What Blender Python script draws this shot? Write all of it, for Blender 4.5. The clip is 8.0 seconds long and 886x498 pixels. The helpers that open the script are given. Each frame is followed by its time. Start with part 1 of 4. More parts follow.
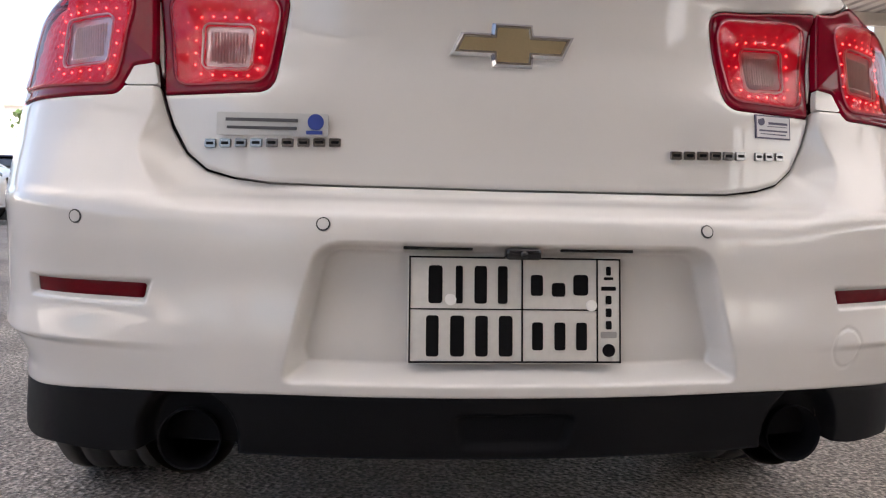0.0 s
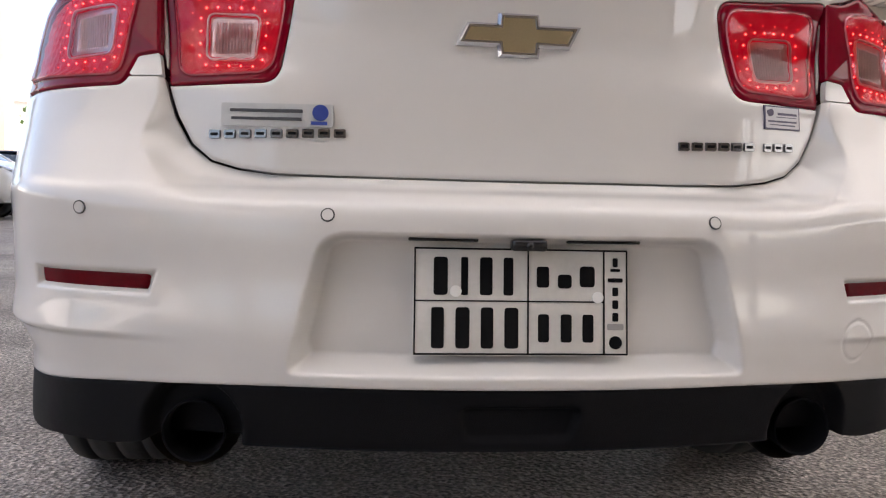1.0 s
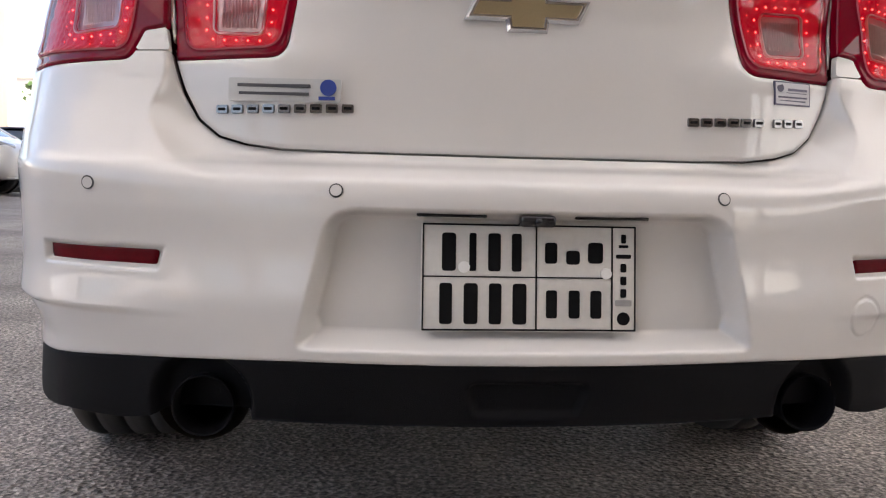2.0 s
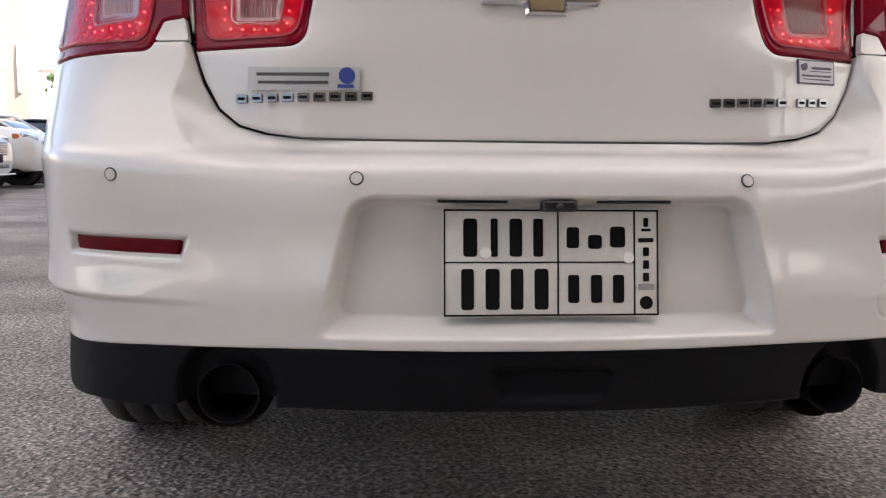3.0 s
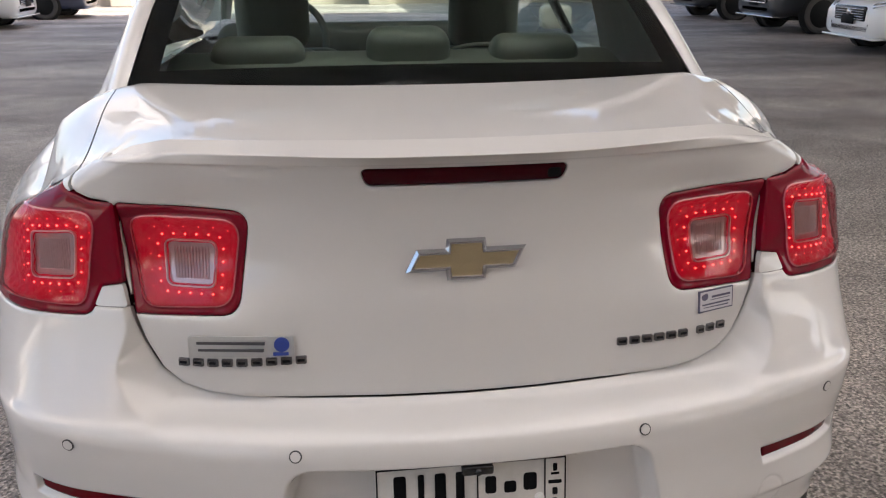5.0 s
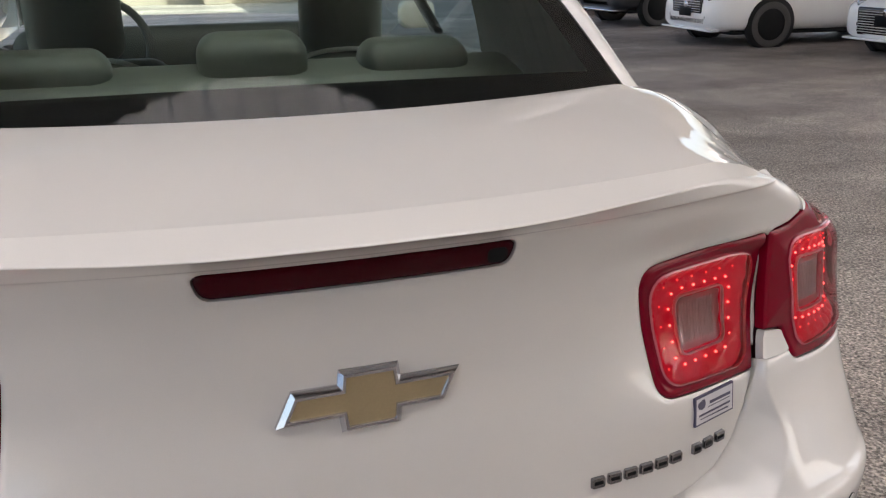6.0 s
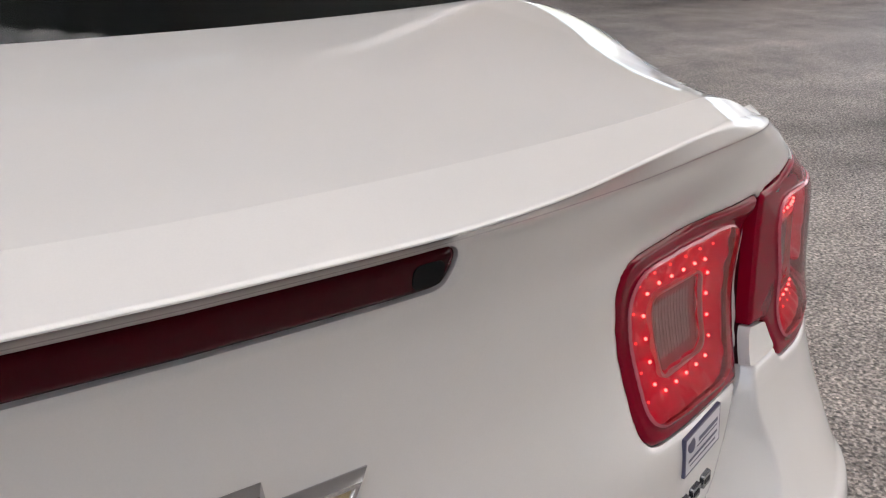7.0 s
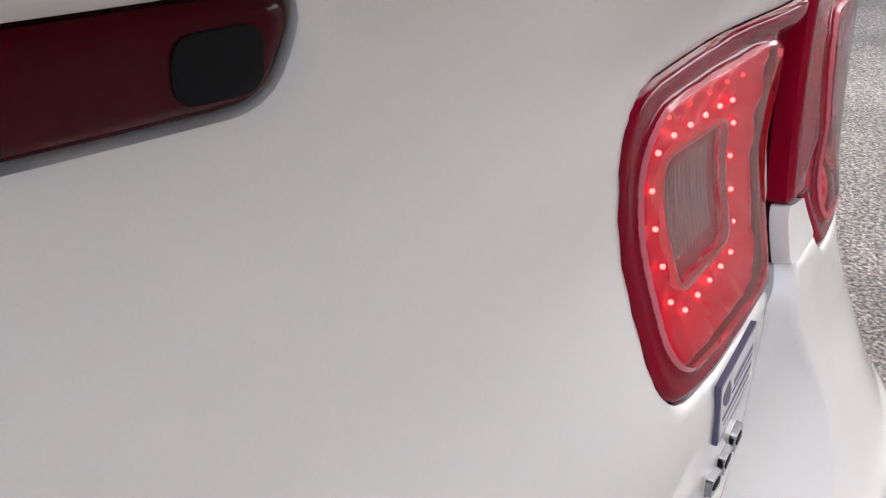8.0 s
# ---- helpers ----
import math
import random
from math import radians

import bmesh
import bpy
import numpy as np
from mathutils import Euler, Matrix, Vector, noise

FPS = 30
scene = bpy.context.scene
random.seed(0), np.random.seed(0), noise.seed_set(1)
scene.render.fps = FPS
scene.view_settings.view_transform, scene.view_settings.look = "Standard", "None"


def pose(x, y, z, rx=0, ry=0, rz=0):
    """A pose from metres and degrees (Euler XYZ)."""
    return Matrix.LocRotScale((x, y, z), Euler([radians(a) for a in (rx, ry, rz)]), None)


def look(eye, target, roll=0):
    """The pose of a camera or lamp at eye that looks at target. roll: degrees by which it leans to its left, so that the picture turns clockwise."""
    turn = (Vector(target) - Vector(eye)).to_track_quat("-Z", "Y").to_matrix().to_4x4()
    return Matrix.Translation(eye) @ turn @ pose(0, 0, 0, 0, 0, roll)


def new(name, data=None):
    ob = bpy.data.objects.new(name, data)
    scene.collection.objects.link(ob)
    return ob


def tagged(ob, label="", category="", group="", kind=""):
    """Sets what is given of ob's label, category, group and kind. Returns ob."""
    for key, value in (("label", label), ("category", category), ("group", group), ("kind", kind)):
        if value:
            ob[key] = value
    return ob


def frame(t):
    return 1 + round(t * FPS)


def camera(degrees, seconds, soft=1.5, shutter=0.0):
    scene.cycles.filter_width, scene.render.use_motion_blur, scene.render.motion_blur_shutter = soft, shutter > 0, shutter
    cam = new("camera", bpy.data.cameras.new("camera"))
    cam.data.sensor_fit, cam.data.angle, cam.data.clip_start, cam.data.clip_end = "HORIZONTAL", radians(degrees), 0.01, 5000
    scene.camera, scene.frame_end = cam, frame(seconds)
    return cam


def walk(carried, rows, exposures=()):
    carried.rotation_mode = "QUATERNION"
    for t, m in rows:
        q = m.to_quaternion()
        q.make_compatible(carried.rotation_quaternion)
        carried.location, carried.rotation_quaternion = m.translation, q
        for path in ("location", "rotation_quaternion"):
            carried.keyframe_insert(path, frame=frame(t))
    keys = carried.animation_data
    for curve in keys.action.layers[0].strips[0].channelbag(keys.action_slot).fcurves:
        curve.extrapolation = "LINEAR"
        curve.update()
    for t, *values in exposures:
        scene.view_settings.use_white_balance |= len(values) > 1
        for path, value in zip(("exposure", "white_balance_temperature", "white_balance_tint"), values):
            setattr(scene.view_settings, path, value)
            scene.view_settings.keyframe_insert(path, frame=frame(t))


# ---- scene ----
cam = camera(55.5, 8.0, soft=1.2)
PATH = [
    (0, (-0.253, -1.174, 0.653), (-0.009, 0.808, 0.534), 1.4),
    (0.5, (-0.253, -1.173, 0.652), (-0.026, 0.811, 0.532), 1.4),
    (1, (-0.248, -1.167, 0.646), (-0.023, 0.816, 0.517), 1.4),
    (1.5, (-0.252, -1.166, 0.643), (-0.023, 0.814, 0.487), 1.7),
    (3, (-0.256, -1.165, 0.646), (-0.086, 0.816, 0.426), 0.5),
    (3.5, (-0.256, -1.164, 0.647), (-0.106, 0.814, 0.393), 0.4),
    (4, (-0.248, -1.148, 0.856), (-0.101, 0.807, 0.458), -0.0),
    (4.5, (-0.206, -1.173, 1.225), (-0.016, 0.724, 0.619), -0.1),
    (5, (-0.207, -1.13, 1.334), (0.056, 0.743, 0.682), -0.1),
    (5.2, (-0.229, -1.047, 1.343), (0.108, 0.823, 0.719), -0.5),
    (6.3, (-0.133, -0.522, 1.284), (0.54, 1.225, 0.598), -0.2),
    (6.5, (-0.121, -0.46, 1.268), (0.617, 1.255, 0.551), 0.0),
    (7, (-0.089, -0.264, 1.222), (0.913, 1.278, 0.442), 1.0),
    (7.5, (-0.002, -0.127, 1.143), (1.138, 1.262, 0.292), 1.0),
    (8, (0.065, -0.062, 1.072), (1.186, 1.285, 0.136), 0.6),
]
EXPOSURES = [(0.0, 1.81, 6750, 15), (3.5, 1.78, 6750, 15), (4.0, 1.90, 6750, 15), (4.5, 1.68, 6750, 14), (5.0, 1.60, 6750, 14), (6.5, 1.82, 6700, 13), (7.0, 1.88, 6500, 12), (7.5, 1.92, 6350, 12), (8.0, 2.30, 6200, 12)]
SKY, SUN = 0.15, 4.5
walk(cam, [(t, look(eye, target, roll)) for t, eye, target, roll in PATH], EXPOSURES)

# ---- light ----
world = bpy.data.worlds.new("sky")
scene.world = world
world.use_nodes = True
_nt = world.node_tree
_sky = _nt.nodes.new("ShaderNodeTexSky")
_sky.sky_type = "NISHITA"
_sky.sun_disc = False
_sky.sun_elevation, _sky.sun_rotation = radians(52), radians(120)
_sky.dust_density = 4.0
_nt.nodes["Background"].inputs["Strength"].default_value = SKY
_nt.links.new(_sky.outputs[0], _nt.nodes["Background"].inputs["Color"])
_sun = bpy.data.lights.new("sun", "SUN")
_sun.energy, _sun.angle, _sun.color = SUN, radians(0.6), (1, .95, .90)
new("sun", _sun).matrix_world = look((0, 0, 30), (0 - 30 * math.sin(radians(120)) / math.tan(radians(52)), -30 * math.cos(radians(120)) / math.tan(radians(52)), 0))


# ---- materials ----
def material(name, color, rough=.5, metal=0.0, coat=0.0, vary=.12, scale=8.0, fine=120.0, bump=0.0, bump_scale=200.0,
             rand=0.0, emit=None, strength=0.0, spec=.5):
    m = bpy.data.materials.new(name)
    m.use_nodes = True
    nt = m.node_tree
    b = nt.nodes["Principled BSDF"]
    b.inputs["Roughness"].default_value = rough
    b.inputs["Metallic"].default_value = metal
    b.inputs["Coat Weight"].default_value = coat
    b.inputs["Coat Roughness"].default_value = .03
    b.inputs["Specular IOR Level"].default_value = spec
    b.inputs["Base Color"].default_value = (*color, 1)
    tc = nt.nodes.new("ShaderNodeTexCoord")
    if vary:
        big, small = nt.nodes.new("ShaderNodeTexNoise"), nt.nodes.new("ShaderNodeTexNoise")
        big.inputs["Scale"].default_value, small.inputs["Scale"].default_value = scale, fine
        big.inputs["Detail"].default_value = small.inputs["Detail"].default_value = 4
        add = nt.nodes.new("ShaderNodeMath")
        add.operation = "ADD"
        ramp = nt.nodes.new("ShaderNodeMapRange")
        ramp.inputs["From Min"].default_value, ramp.inputs["From Max"].default_value = .6, 1.4
        ramp.inputs["To Min"].default_value, ramp.inputs["To Max"].default_value = 1 - vary, 1 + vary
        mul = nt.nodes.new("ShaderNodeVectorMath")
        mul.operation = "SCALE"
        mul.inputs[0].default_value = color
        for n in (big, small):
            nt.links.new(tc.outputs["Object"], n.inputs["Vector"])
        nt.links.new(big.outputs[0], add.inputs[0])
        nt.links.new(small.outputs[0], add.inputs[1])
        nt.links.new(add.outputs[0], ramp.inputs["Value"])
        nt.links.new(ramp.outputs[0], mul.inputs["Scale"])
        nt.links.new(mul.outputs[0], b.inputs["Base Color"])
        rr = nt.nodes.new("ShaderNodeMapRange")
        rr.inputs["To Min"].default_value, rr.inputs["To Max"].default_value = max(.02, rough - vary * .6), min(1, rough + vary * .6)
        nt.links.new(big.outputs[0], rr.inputs["Value"])
        nt.links.new(rr.outputs[0], b.inputs["Roughness"])
    if bump:
        n, bp = nt.nodes.new("ShaderNodeTexNoise"), nt.nodes.new("ShaderNodeBump")
        n.inputs["Scale"].default_value, n.inputs["Detail"].default_value = bump_scale, 6
        bp.inputs["Strength"].default_value, bp.inputs["Distance"].default_value = bump, .004
        nt.links.new(tc.outputs["Object"], n.inputs["Vector"])
        nt.links.new(n.outputs[0], bp.inputs["Height"])
        nt.links.new(bp.outputs[0], b.inputs["Normal"])
    if emit:
        b.inputs["Emission Color"].default_value = (*emit, 1)
        b.inputs["Emission Strength"].default_value = strength
    return m


def glass(name, tint, gloss=.04, rough=.02):
    """A thin pane: light passes tinted, with a clear reflection by Fresnel."""
    m = bpy.data.materials.new(name)
    m.use_nodes = True
    nt = m.node_tree
    out = nt.nodes["Material Output"]
    nt.nodes.remove(nt.nodes["Principled BSDF"])
    tr, gl, mix, fr = (nt.nodes.new("ShaderNode" + k) for k in ("BsdfTransparent", "BsdfGlossy", "MixShader", "Fresnel"))
    tr.inputs[0].default_value = (*tint, 1)
    gl.inputs["Roughness"].default_value = rough
    fr.inputs["IOR"].default_value = 1.5
    nt.links.new(fr.outputs[0], mix.inputs[0])
    nt.links.new(tr.outputs[0], mix.inputs[1])
    nt.links.new(gl.outputs[0], mix.inputs[2])
    nt.links.new(mix.outputs[0], out.inputs["Surface"])
    return m


def asphalt_material():
    m = material("worn asphalt", (.085, .083, .08), rough=.72, vary=0)
    nt = m.node_tree
    b = nt.nodes["Principled BSDF"]
    tc = nt.nodes.new("ShaderNodeTexCoord")
    patches, stones, wear = (nt.nodes.new("ShaderNodeTexNoise") for _ in range(3))
    patches.inputs["Scale"].default_value, patches.inputs["Detail"].default_value = .45, 6
    stones.inputs["Scale"].default_value, stones.inputs["Detail"].default_value = 85, 5
    wear.inputs["Scale"].default_value, wear.inputs["Detail"].default_value = 2.3, 8
    squash = nt.nodes.new("ShaderNodeMapping")
    squash.inputs["Scale"].default_value = (.45, 1.5, 1)
    vor = nt.nodes.new("ShaderNodeTexVoronoi")
    vor.inputs["Scale"].default_value = 75
    nt.links.new(tc.outputs["Object"], squash.inputs["Vector"])
    nt.links.new(squash.outputs[0], patches.inputs["Vector"])
    for n in (stones, wear, vor):
        nt.links.new(tc.outputs["Object"], n.inputs["Vector"])
    r1, r2, r3 = (nt.nodes.new("ShaderNodeMapRange") for _ in range(3))
    for r, lo, hi, a, z in ((r1, .35, .68, .62, 1.45), (r2, .38, .62, .50, 1.62), (r3, .3, .7, .8, 1.25)):
        for k, v in zip(("From Min", "From Max", "To Min", "To Max"), (lo, hi, a, z)):
            r.inputs[k].default_value = v
    nt.links.new(patches.outputs[0], r1.inputs["Value"])
    nt.links.new(stones.outputs[0], r2.inputs["Value"])
    nt.links.new(wear.outputs[0], r3.inputs["Value"])
    m1, m2, sc = nt.nodes.new("ShaderNodeMath"), nt.nodes.new("ShaderNodeMath"), nt.nodes.new("ShaderNodeVectorMath")
    m1.operation = m2.operation = "MULTIPLY"
    sc.operation = "SCALE"
    sc.inputs[0].default_value = ASPHALT
    nt.links.new(r1.outputs[0], m1.inputs[0])
    nt.links.new(r2.outputs[0], m1.inputs[1])
    nt.links.new(m1.outputs[0], m2.inputs[0])
    nt.links.new(r3.outputs[0], m2.inputs[1])
    grain, rg, m3 = nt.nodes.new("ShaderNodeTexVoronoi"), nt.nodes.new("ShaderNodeMapRange"), nt.nodes.new("ShaderNodeMath")
    grain.inputs["Scale"].default_value = 120
    for k, v in zip(("From Min", "From Max", "To Min", "To Max"), (.1, .95, .38, 1.70)):
        rg.inputs[k].default_value = v
    m3.operation = "MULTIPLY"
    nt.links.new(tc.outputs["Object"], grain.inputs["Vector"])
    nt.links.new(grain.outputs["Color"], rg.inputs["Value"])
    nt.links.new(m2.outputs[0], m3.inputs[0])
    nt.links.new(rg.outputs[0], m3.inputs[1])
    nt.links.new(m3.outputs[0], sc.inputs["Scale"])
    nt.links.new(sc.outputs[0], b.inputs["Base Color"])
    rr = nt.nodes.new("ShaderNodeMapRange")
    rr.inputs["To Min"].default_value, rr.inputs["To Max"].default_value = .78, .46
    nt.links.new(patches.outputs[0], rr.inputs["Value"])
    nt.links.new(rr.outputs[0], b.inputs["Roughness"])
    bp = nt.nodes.new("ShaderNodeBump")
    bp.inputs["Strength"].default_value, bp.inputs["Distance"].default_value = .9, .008
    nt.links.new(vor.outputs["Distance"], bp.inputs["Height"])
    nt.links.new(bp.outputs[0], b.inputs["Normal"])
    return m


def pearl_paint(name, color, flake=.03):
    m = material(name, color, rough=.38, coat=1.0, vary=flake, scale=3, fine=900)
    return m


def roof_sheet():
    """Milky ribbed plastic sheeting of the unseen roof, added to let daylight through, in broad bands, with duller
    sheets between.
    """
    m = bpy.data.materials.new("milky roof sheeting added for light")
    m.use_nodes = True
    nt = m.node_tree
    out, d = nt.nodes["Material Output"], nt.nodes["Principled BSDF"]
    d.inputs["Base Color"].default_value = (.70, .69, .66, 1)
    d.inputs["Roughness"].default_value = .6
    tl, mix = nt.nodes.new("ShaderNodeBsdfTranslucent"), nt.nodes.new("ShaderNodeMixShader")
    tl.inputs[0].default_value = (.90, .90, .88, 1)
    tc, wave, ramp = nt.nodes.new("ShaderNodeTexCoord"), nt.nodes.new("ShaderNodeTexNoise"), nt.nodes.new("ShaderNodeMapRange")
    wave.inputs["Scale"].default_value, wave.inputs["Detail"].default_value = .5, 3
    ramp.inputs["To Min"].default_value, ramp.inputs["To Max"].default_value = ROOF_CLEAR - .12, ROOF_CLEAR + .12
    nt.links.new(tc.outputs["Object"], wave.inputs["Vector"])
    nt.links.new(wave.outputs[0], ramp.inputs["Value"])
    nt.links.new(ramp.outputs[0], mix.inputs[0])
    nt.links.new(d.outputs[0], mix.inputs[1])
    nt.links.new(tl.outputs[0], mix.inputs[2])
    nt.links.new(mix.outputs[0], out.inputs["Surface"])
    return m


ROOF_CLEAR = .36
ASPHALT = (.255, .224, .199)
M_ASPHALT = asphalt_material()
M_PEARL = pearl_paint("pearl white paint", (.60, .583, .56))
M_WHITE = pearl_paint("white car paint", (.78, .78, .77))
M_BLACKCAR = pearl_paint("black car paint", (.012, .013, .016))
M_NAVY = pearl_paint("dark blue car paint", (.02, .03, .07))
M_BLACK = material("black textured plastic", (.0035, .0035, .0045), rough=.6, vary=.15, bump=.25, bump_scale=700, spec=.12)
M_GLOSSBLACK = material("glossy black trim", (.008, .008, .010), rough=.12, vary=.05)
M_DARK = material("dark void", (.004, .004, .004), rough=.9, vary=.1)
M_RUBBER = material("tyre rubber", (.052, .050, .048), rough=.8, vary=.2, bump=.2, bump_scale=300)
M_ALLOY = material("brushed alloy", (.55, .55, .56), rough=.3, metal=.9, vary=.08)
M_CHROME = material("chrome", (.52, .52, .54), rough=.07, metal=1.0, vary=.03)
M_DARKCHROME = material("dark chrome", (.20, .20, .21), rough=.16, metal=1.0, vary=.2, fine=300)
M_GOLD = material("satin gold enamel", (.43, .35, .21), rough=.30, metal=.65, vary=.06, fine=400, coat=.4)
M_EXHAUST = material("near-black exhaust steel", (.004, .004, .005), rough=.7, metal=.0, vary=.2, spec=.08)
M_BRONZE = material("heat tinted exhaust steel", (.10, .075, .05), rough=.4, metal=.8, vary=.3)
M_LENS_RIM = material("deep red lens rim", (.19, .001, .012), rough=.05, vary=.06, coat=0, spec=.3)
M_LENS = glass("clear outer lens", (.96, .84, .86))
M_BEAD = material("pale pink lens bead", (.48, .10, .13), rough=.15, vary=.05, coat=.6)
M_BEAD_CLEAR = material("clear lens bead", (.80, .74, .74), rough=.12, vary=.05, coat=.6)
# emission stands in for the glow that the diodes cast on the bowl
M_BOWL = material("self-lit red reflector bowl", (.34, .004, .030), rough=.3, vary=.35, scale=22, fine=140, spec=.2, emit=(1, .008, .040), strength=.068)
M_RIB = material("ribbed clear plastic", (.62, .60, .58), rough=.18, metal=.5, vary=.12, coat=.3)
# glowing dots drawn as the reflections of the diodes in the bowl
M_LED_GLINT = material("faint red lamp glint", (1, .1, .1), rough=.3, vary=0, emit=(1, .03, .03), strength=.5)
M_LED = material("lit red diode", (1, .1, .1), rough=.3, vary=0, emit=(1, .06, .05), strength=2.6)
M_BRAKE = material("dark red brake lens", (.040, .001, .004), rough=.10, vary=.12, spec=.15)
M_REFLECTOR = material("dark red reflector", (.11, .002, .006), rough=.12, vary=.25, scale=40, fine=500, coat=0, spec=.12)
M_PLATE = material("off white plate enamel", (.62, .60, .56), rough=.4, vary=.06, scale=20)
M_INK = material("black plate ink", (.004, .004, .0045), rough=.6, vary=.1, spec=.12)
M_INKGREY = material("grey plate ink", (.30, .29, .28), rough=.5, vary=.1)
M_INKDARK = material("dark grey ink", (.06, .06, .065), rough=.5, vary=.1)
M_BOLT = material("white plastic bolt cap", (.82, .81, .78), rough=.4, vary=.04)
M_STICKER = material("brushed silver sticker", (.50, .50, .49), rough=.4, metal=.4, vary=.05)
M_BLUE = material("blue sticker ink", (.03, .06, .28), rough=.35, vary=.1)
M_VIOLET = material("violet sticker ink", (.065, .06, .105), rough=.4, vary=.1)
M_PAPER = material("pale violet sticker", (.54, .53, .56), rough=.4, vary=.05)
M_RIM_GREY = material("sensor ring", (.03, .03, .03), rough=.4, vary=.1)
M_GLASS = glass("green tinted glass", (.80, .90, .85))
M_FRIT = material("black glass border", (.012, .012, .014), rough=.08, vary=.05)
M_SEAT = material("dark grey leather", (.12, .13, .11), rough=.5, vary=.15, bump=.2, bump_scale=250)
M_PIPING = material("pale seat piping", (.55, .55, .50), rough=.5, vary=.05)
M_TRIM = material("dark cabin plastic", (.045, .05, .045), rough=.6, vary=.15)
M_LINER = material("beige grey headliner", (.28, .28, .25), rough=.9, vary=.08)
M_WALL = material("beige painted plaster", (.50, .44, .36), rough=.85, vary=.10, scale=1.2, fine=30, bump=.15, bump_scale=60)
M_COLUMN = material("beige painted column", (.46, .40, .33), rough=.8, vary=.08, scale=1.5, fine=40, bump=.1, bump_scale=60)
M_CEIL = roof_sheet()
M_DECKING = material("dull ribbed metal deck", (.30, .29, .28), rough=.5, vary=.1, scale=.8, fine=20)
M_BEAM = material("grey steel beam", (.40, .39, .37), rough=.6, vary=.1)
M_CONCRETE = material("sunlit pale concrete", (.50, .48, .44), rough=.9, vary=.12, scale=.6, fine=25)
M_FACADE = material("pale facade plaster", (.66, .64, .60), rough=.9, vary=.08, scale=.4, fine=12)
M_METAL = material("painted railing steel", (.45, .46, .45), rough=.5, vary=.08)
M_TUBE = material("white lamp diffuser", (.8, .8, .8), rough=.4, vary=.03, emit=(1, .98, .94), strength=1.2)
M_AMBER = material("amber lens", (.45, .13, .03), rough=.15, vary=.1, coat=.6)
M_HEADLAMP = material("headlamp reflector", (.55, .56, .58), rough=.15, metal=.7, vary=.25, scale=15, fine=80, coat=1)
M_FOLIAGE = material("far foliage", (.07, .13, .035), rough=.8, vary=.5, scale=3, fine=20)


# ---- helpers of this scene ----
def mesh_from(name, verts, faces, mat, sharp=False):
    me = bpy.data.meshes.new(name)
    me.from_pydata([tuple(map(float, v)) for v in verts], [], faces)
    me.update()
    me.materials.append(mat)
    if not sharp:
        me.polygons.foreach_set("use_smooth", [True] * len(me.polygons))
    return me


def part(name, bm, mat, parent=None, label="", smooth=True):
    """Links a bmesh, or a pair of verts and faces, as one mesh object."""
    if isinstance(bm, tuple):
        me = mesh_from(name, bm[0], bm[1], mat, not smooth)
    elif isinstance(bm, bpy.types.Mesh):
        me = bm
    else:
        bmesh.ops.recalc_face_normals(bm, faces=bm.faces)
        me = bpy.data.meshes.new(name)
        bm.to_mesh(me)
        bm.free()
        me.materials.append(mat)
        if smooth:
            me.polygons.foreach_set("use_smooth", [True] * len(me.polygons))
    ob = new(name, me)
    if parent:
        ob.parent = parent
    if label:
        tagged(ob, label=label)
    return ob


def box(sx, sy, sz, m=None, bevel=0.0, segs=2, taper=None):
    """A bevelled box centred at the origin, moved by m."""
    bm = bmesh.new()
    bmesh.ops.create_cube(bm, size=1)
    for v in bm.verts:
        v.co = Vector((v.co.x * sx, v.co.y * sy, v.co.z * sz))
        if taper and v.co.z > 0:
            v.co.x *= taper
            v.co.y *= taper
    if bevel:
        bmesh.ops.bevel(bm, geom=bm.edges[:], offset=bevel, segments=segs, profile=.5, affect="EDGES")
    if m is not None:
        bm.transform(m)
    return bm


def lathe(profile, segs=32, m=None):
    """A turned shape round y, from (radius, y) pairs."""
    bm = bmesh.new()
    rings = [[bm.verts.new((r * math.cos(2 * math.pi * i / segs), y, r * math.sin(2 * math.pi * i / segs))) for i in range(segs)] for r, y in profile]
    for a, b in zip(rings, rings[1:]):
        for i in range(segs):
            bm.faces.new((a[i], a[(i + 1) % segs], b[(i + 1) % segs], b[i]))
    if m is not None:
        bm.transform(m)
    return bm


def loft(rows, closed=False):
    """Verts and faces of a skin over rows of points of one length."""
    n = len(rows[0])
    verts = [p for r in rows for p in r]
    faces = []
    for i in range(len(rows) - 1):
        for j in range(n if closed else n - 1):
            k = (j + 1) % n
            faces.append((i * n + j, i * n + k, (i + 1) * n + k, (i + 1) * n + j))
    return verts, faces


def join(*parts_):
    verts, faces = [], []
    for v, f in parts_:
        k = len(verts)
        verts += list(v)
        faces += [tuple(i + k for i in q) for q in f]
    return verts, faces


def rounded(pts, radii, steps=6):
    """A closed outline with its corners rounded."""
    out = []
    n = len(pts)
    for i, (p, r) in enumerate(zip(pts, radii)):
        p, a, b = Vector(p), Vector(pts[i - 1]), Vector(pts[(i + 1) % n])
        if r <= 0:
            out.append(tuple(p))
            continue
        da, db = (a - p).normalized(), (b - p).normalized()
        half = max(.05, math.acos(max(-1, min(1, da.dot(db)))) / 2)
        cut = min(r / math.tan(half), (a - p).length * .48, (b - p).length * .48)
        s, e = p + da * cut, p + db * cut
        for k in range(steps + 1):
            t = k / steps
            out.append(tuple(s * (1 - t) ** 2 + p * 2 * t * (1 - t) + e * t * t))
    return out


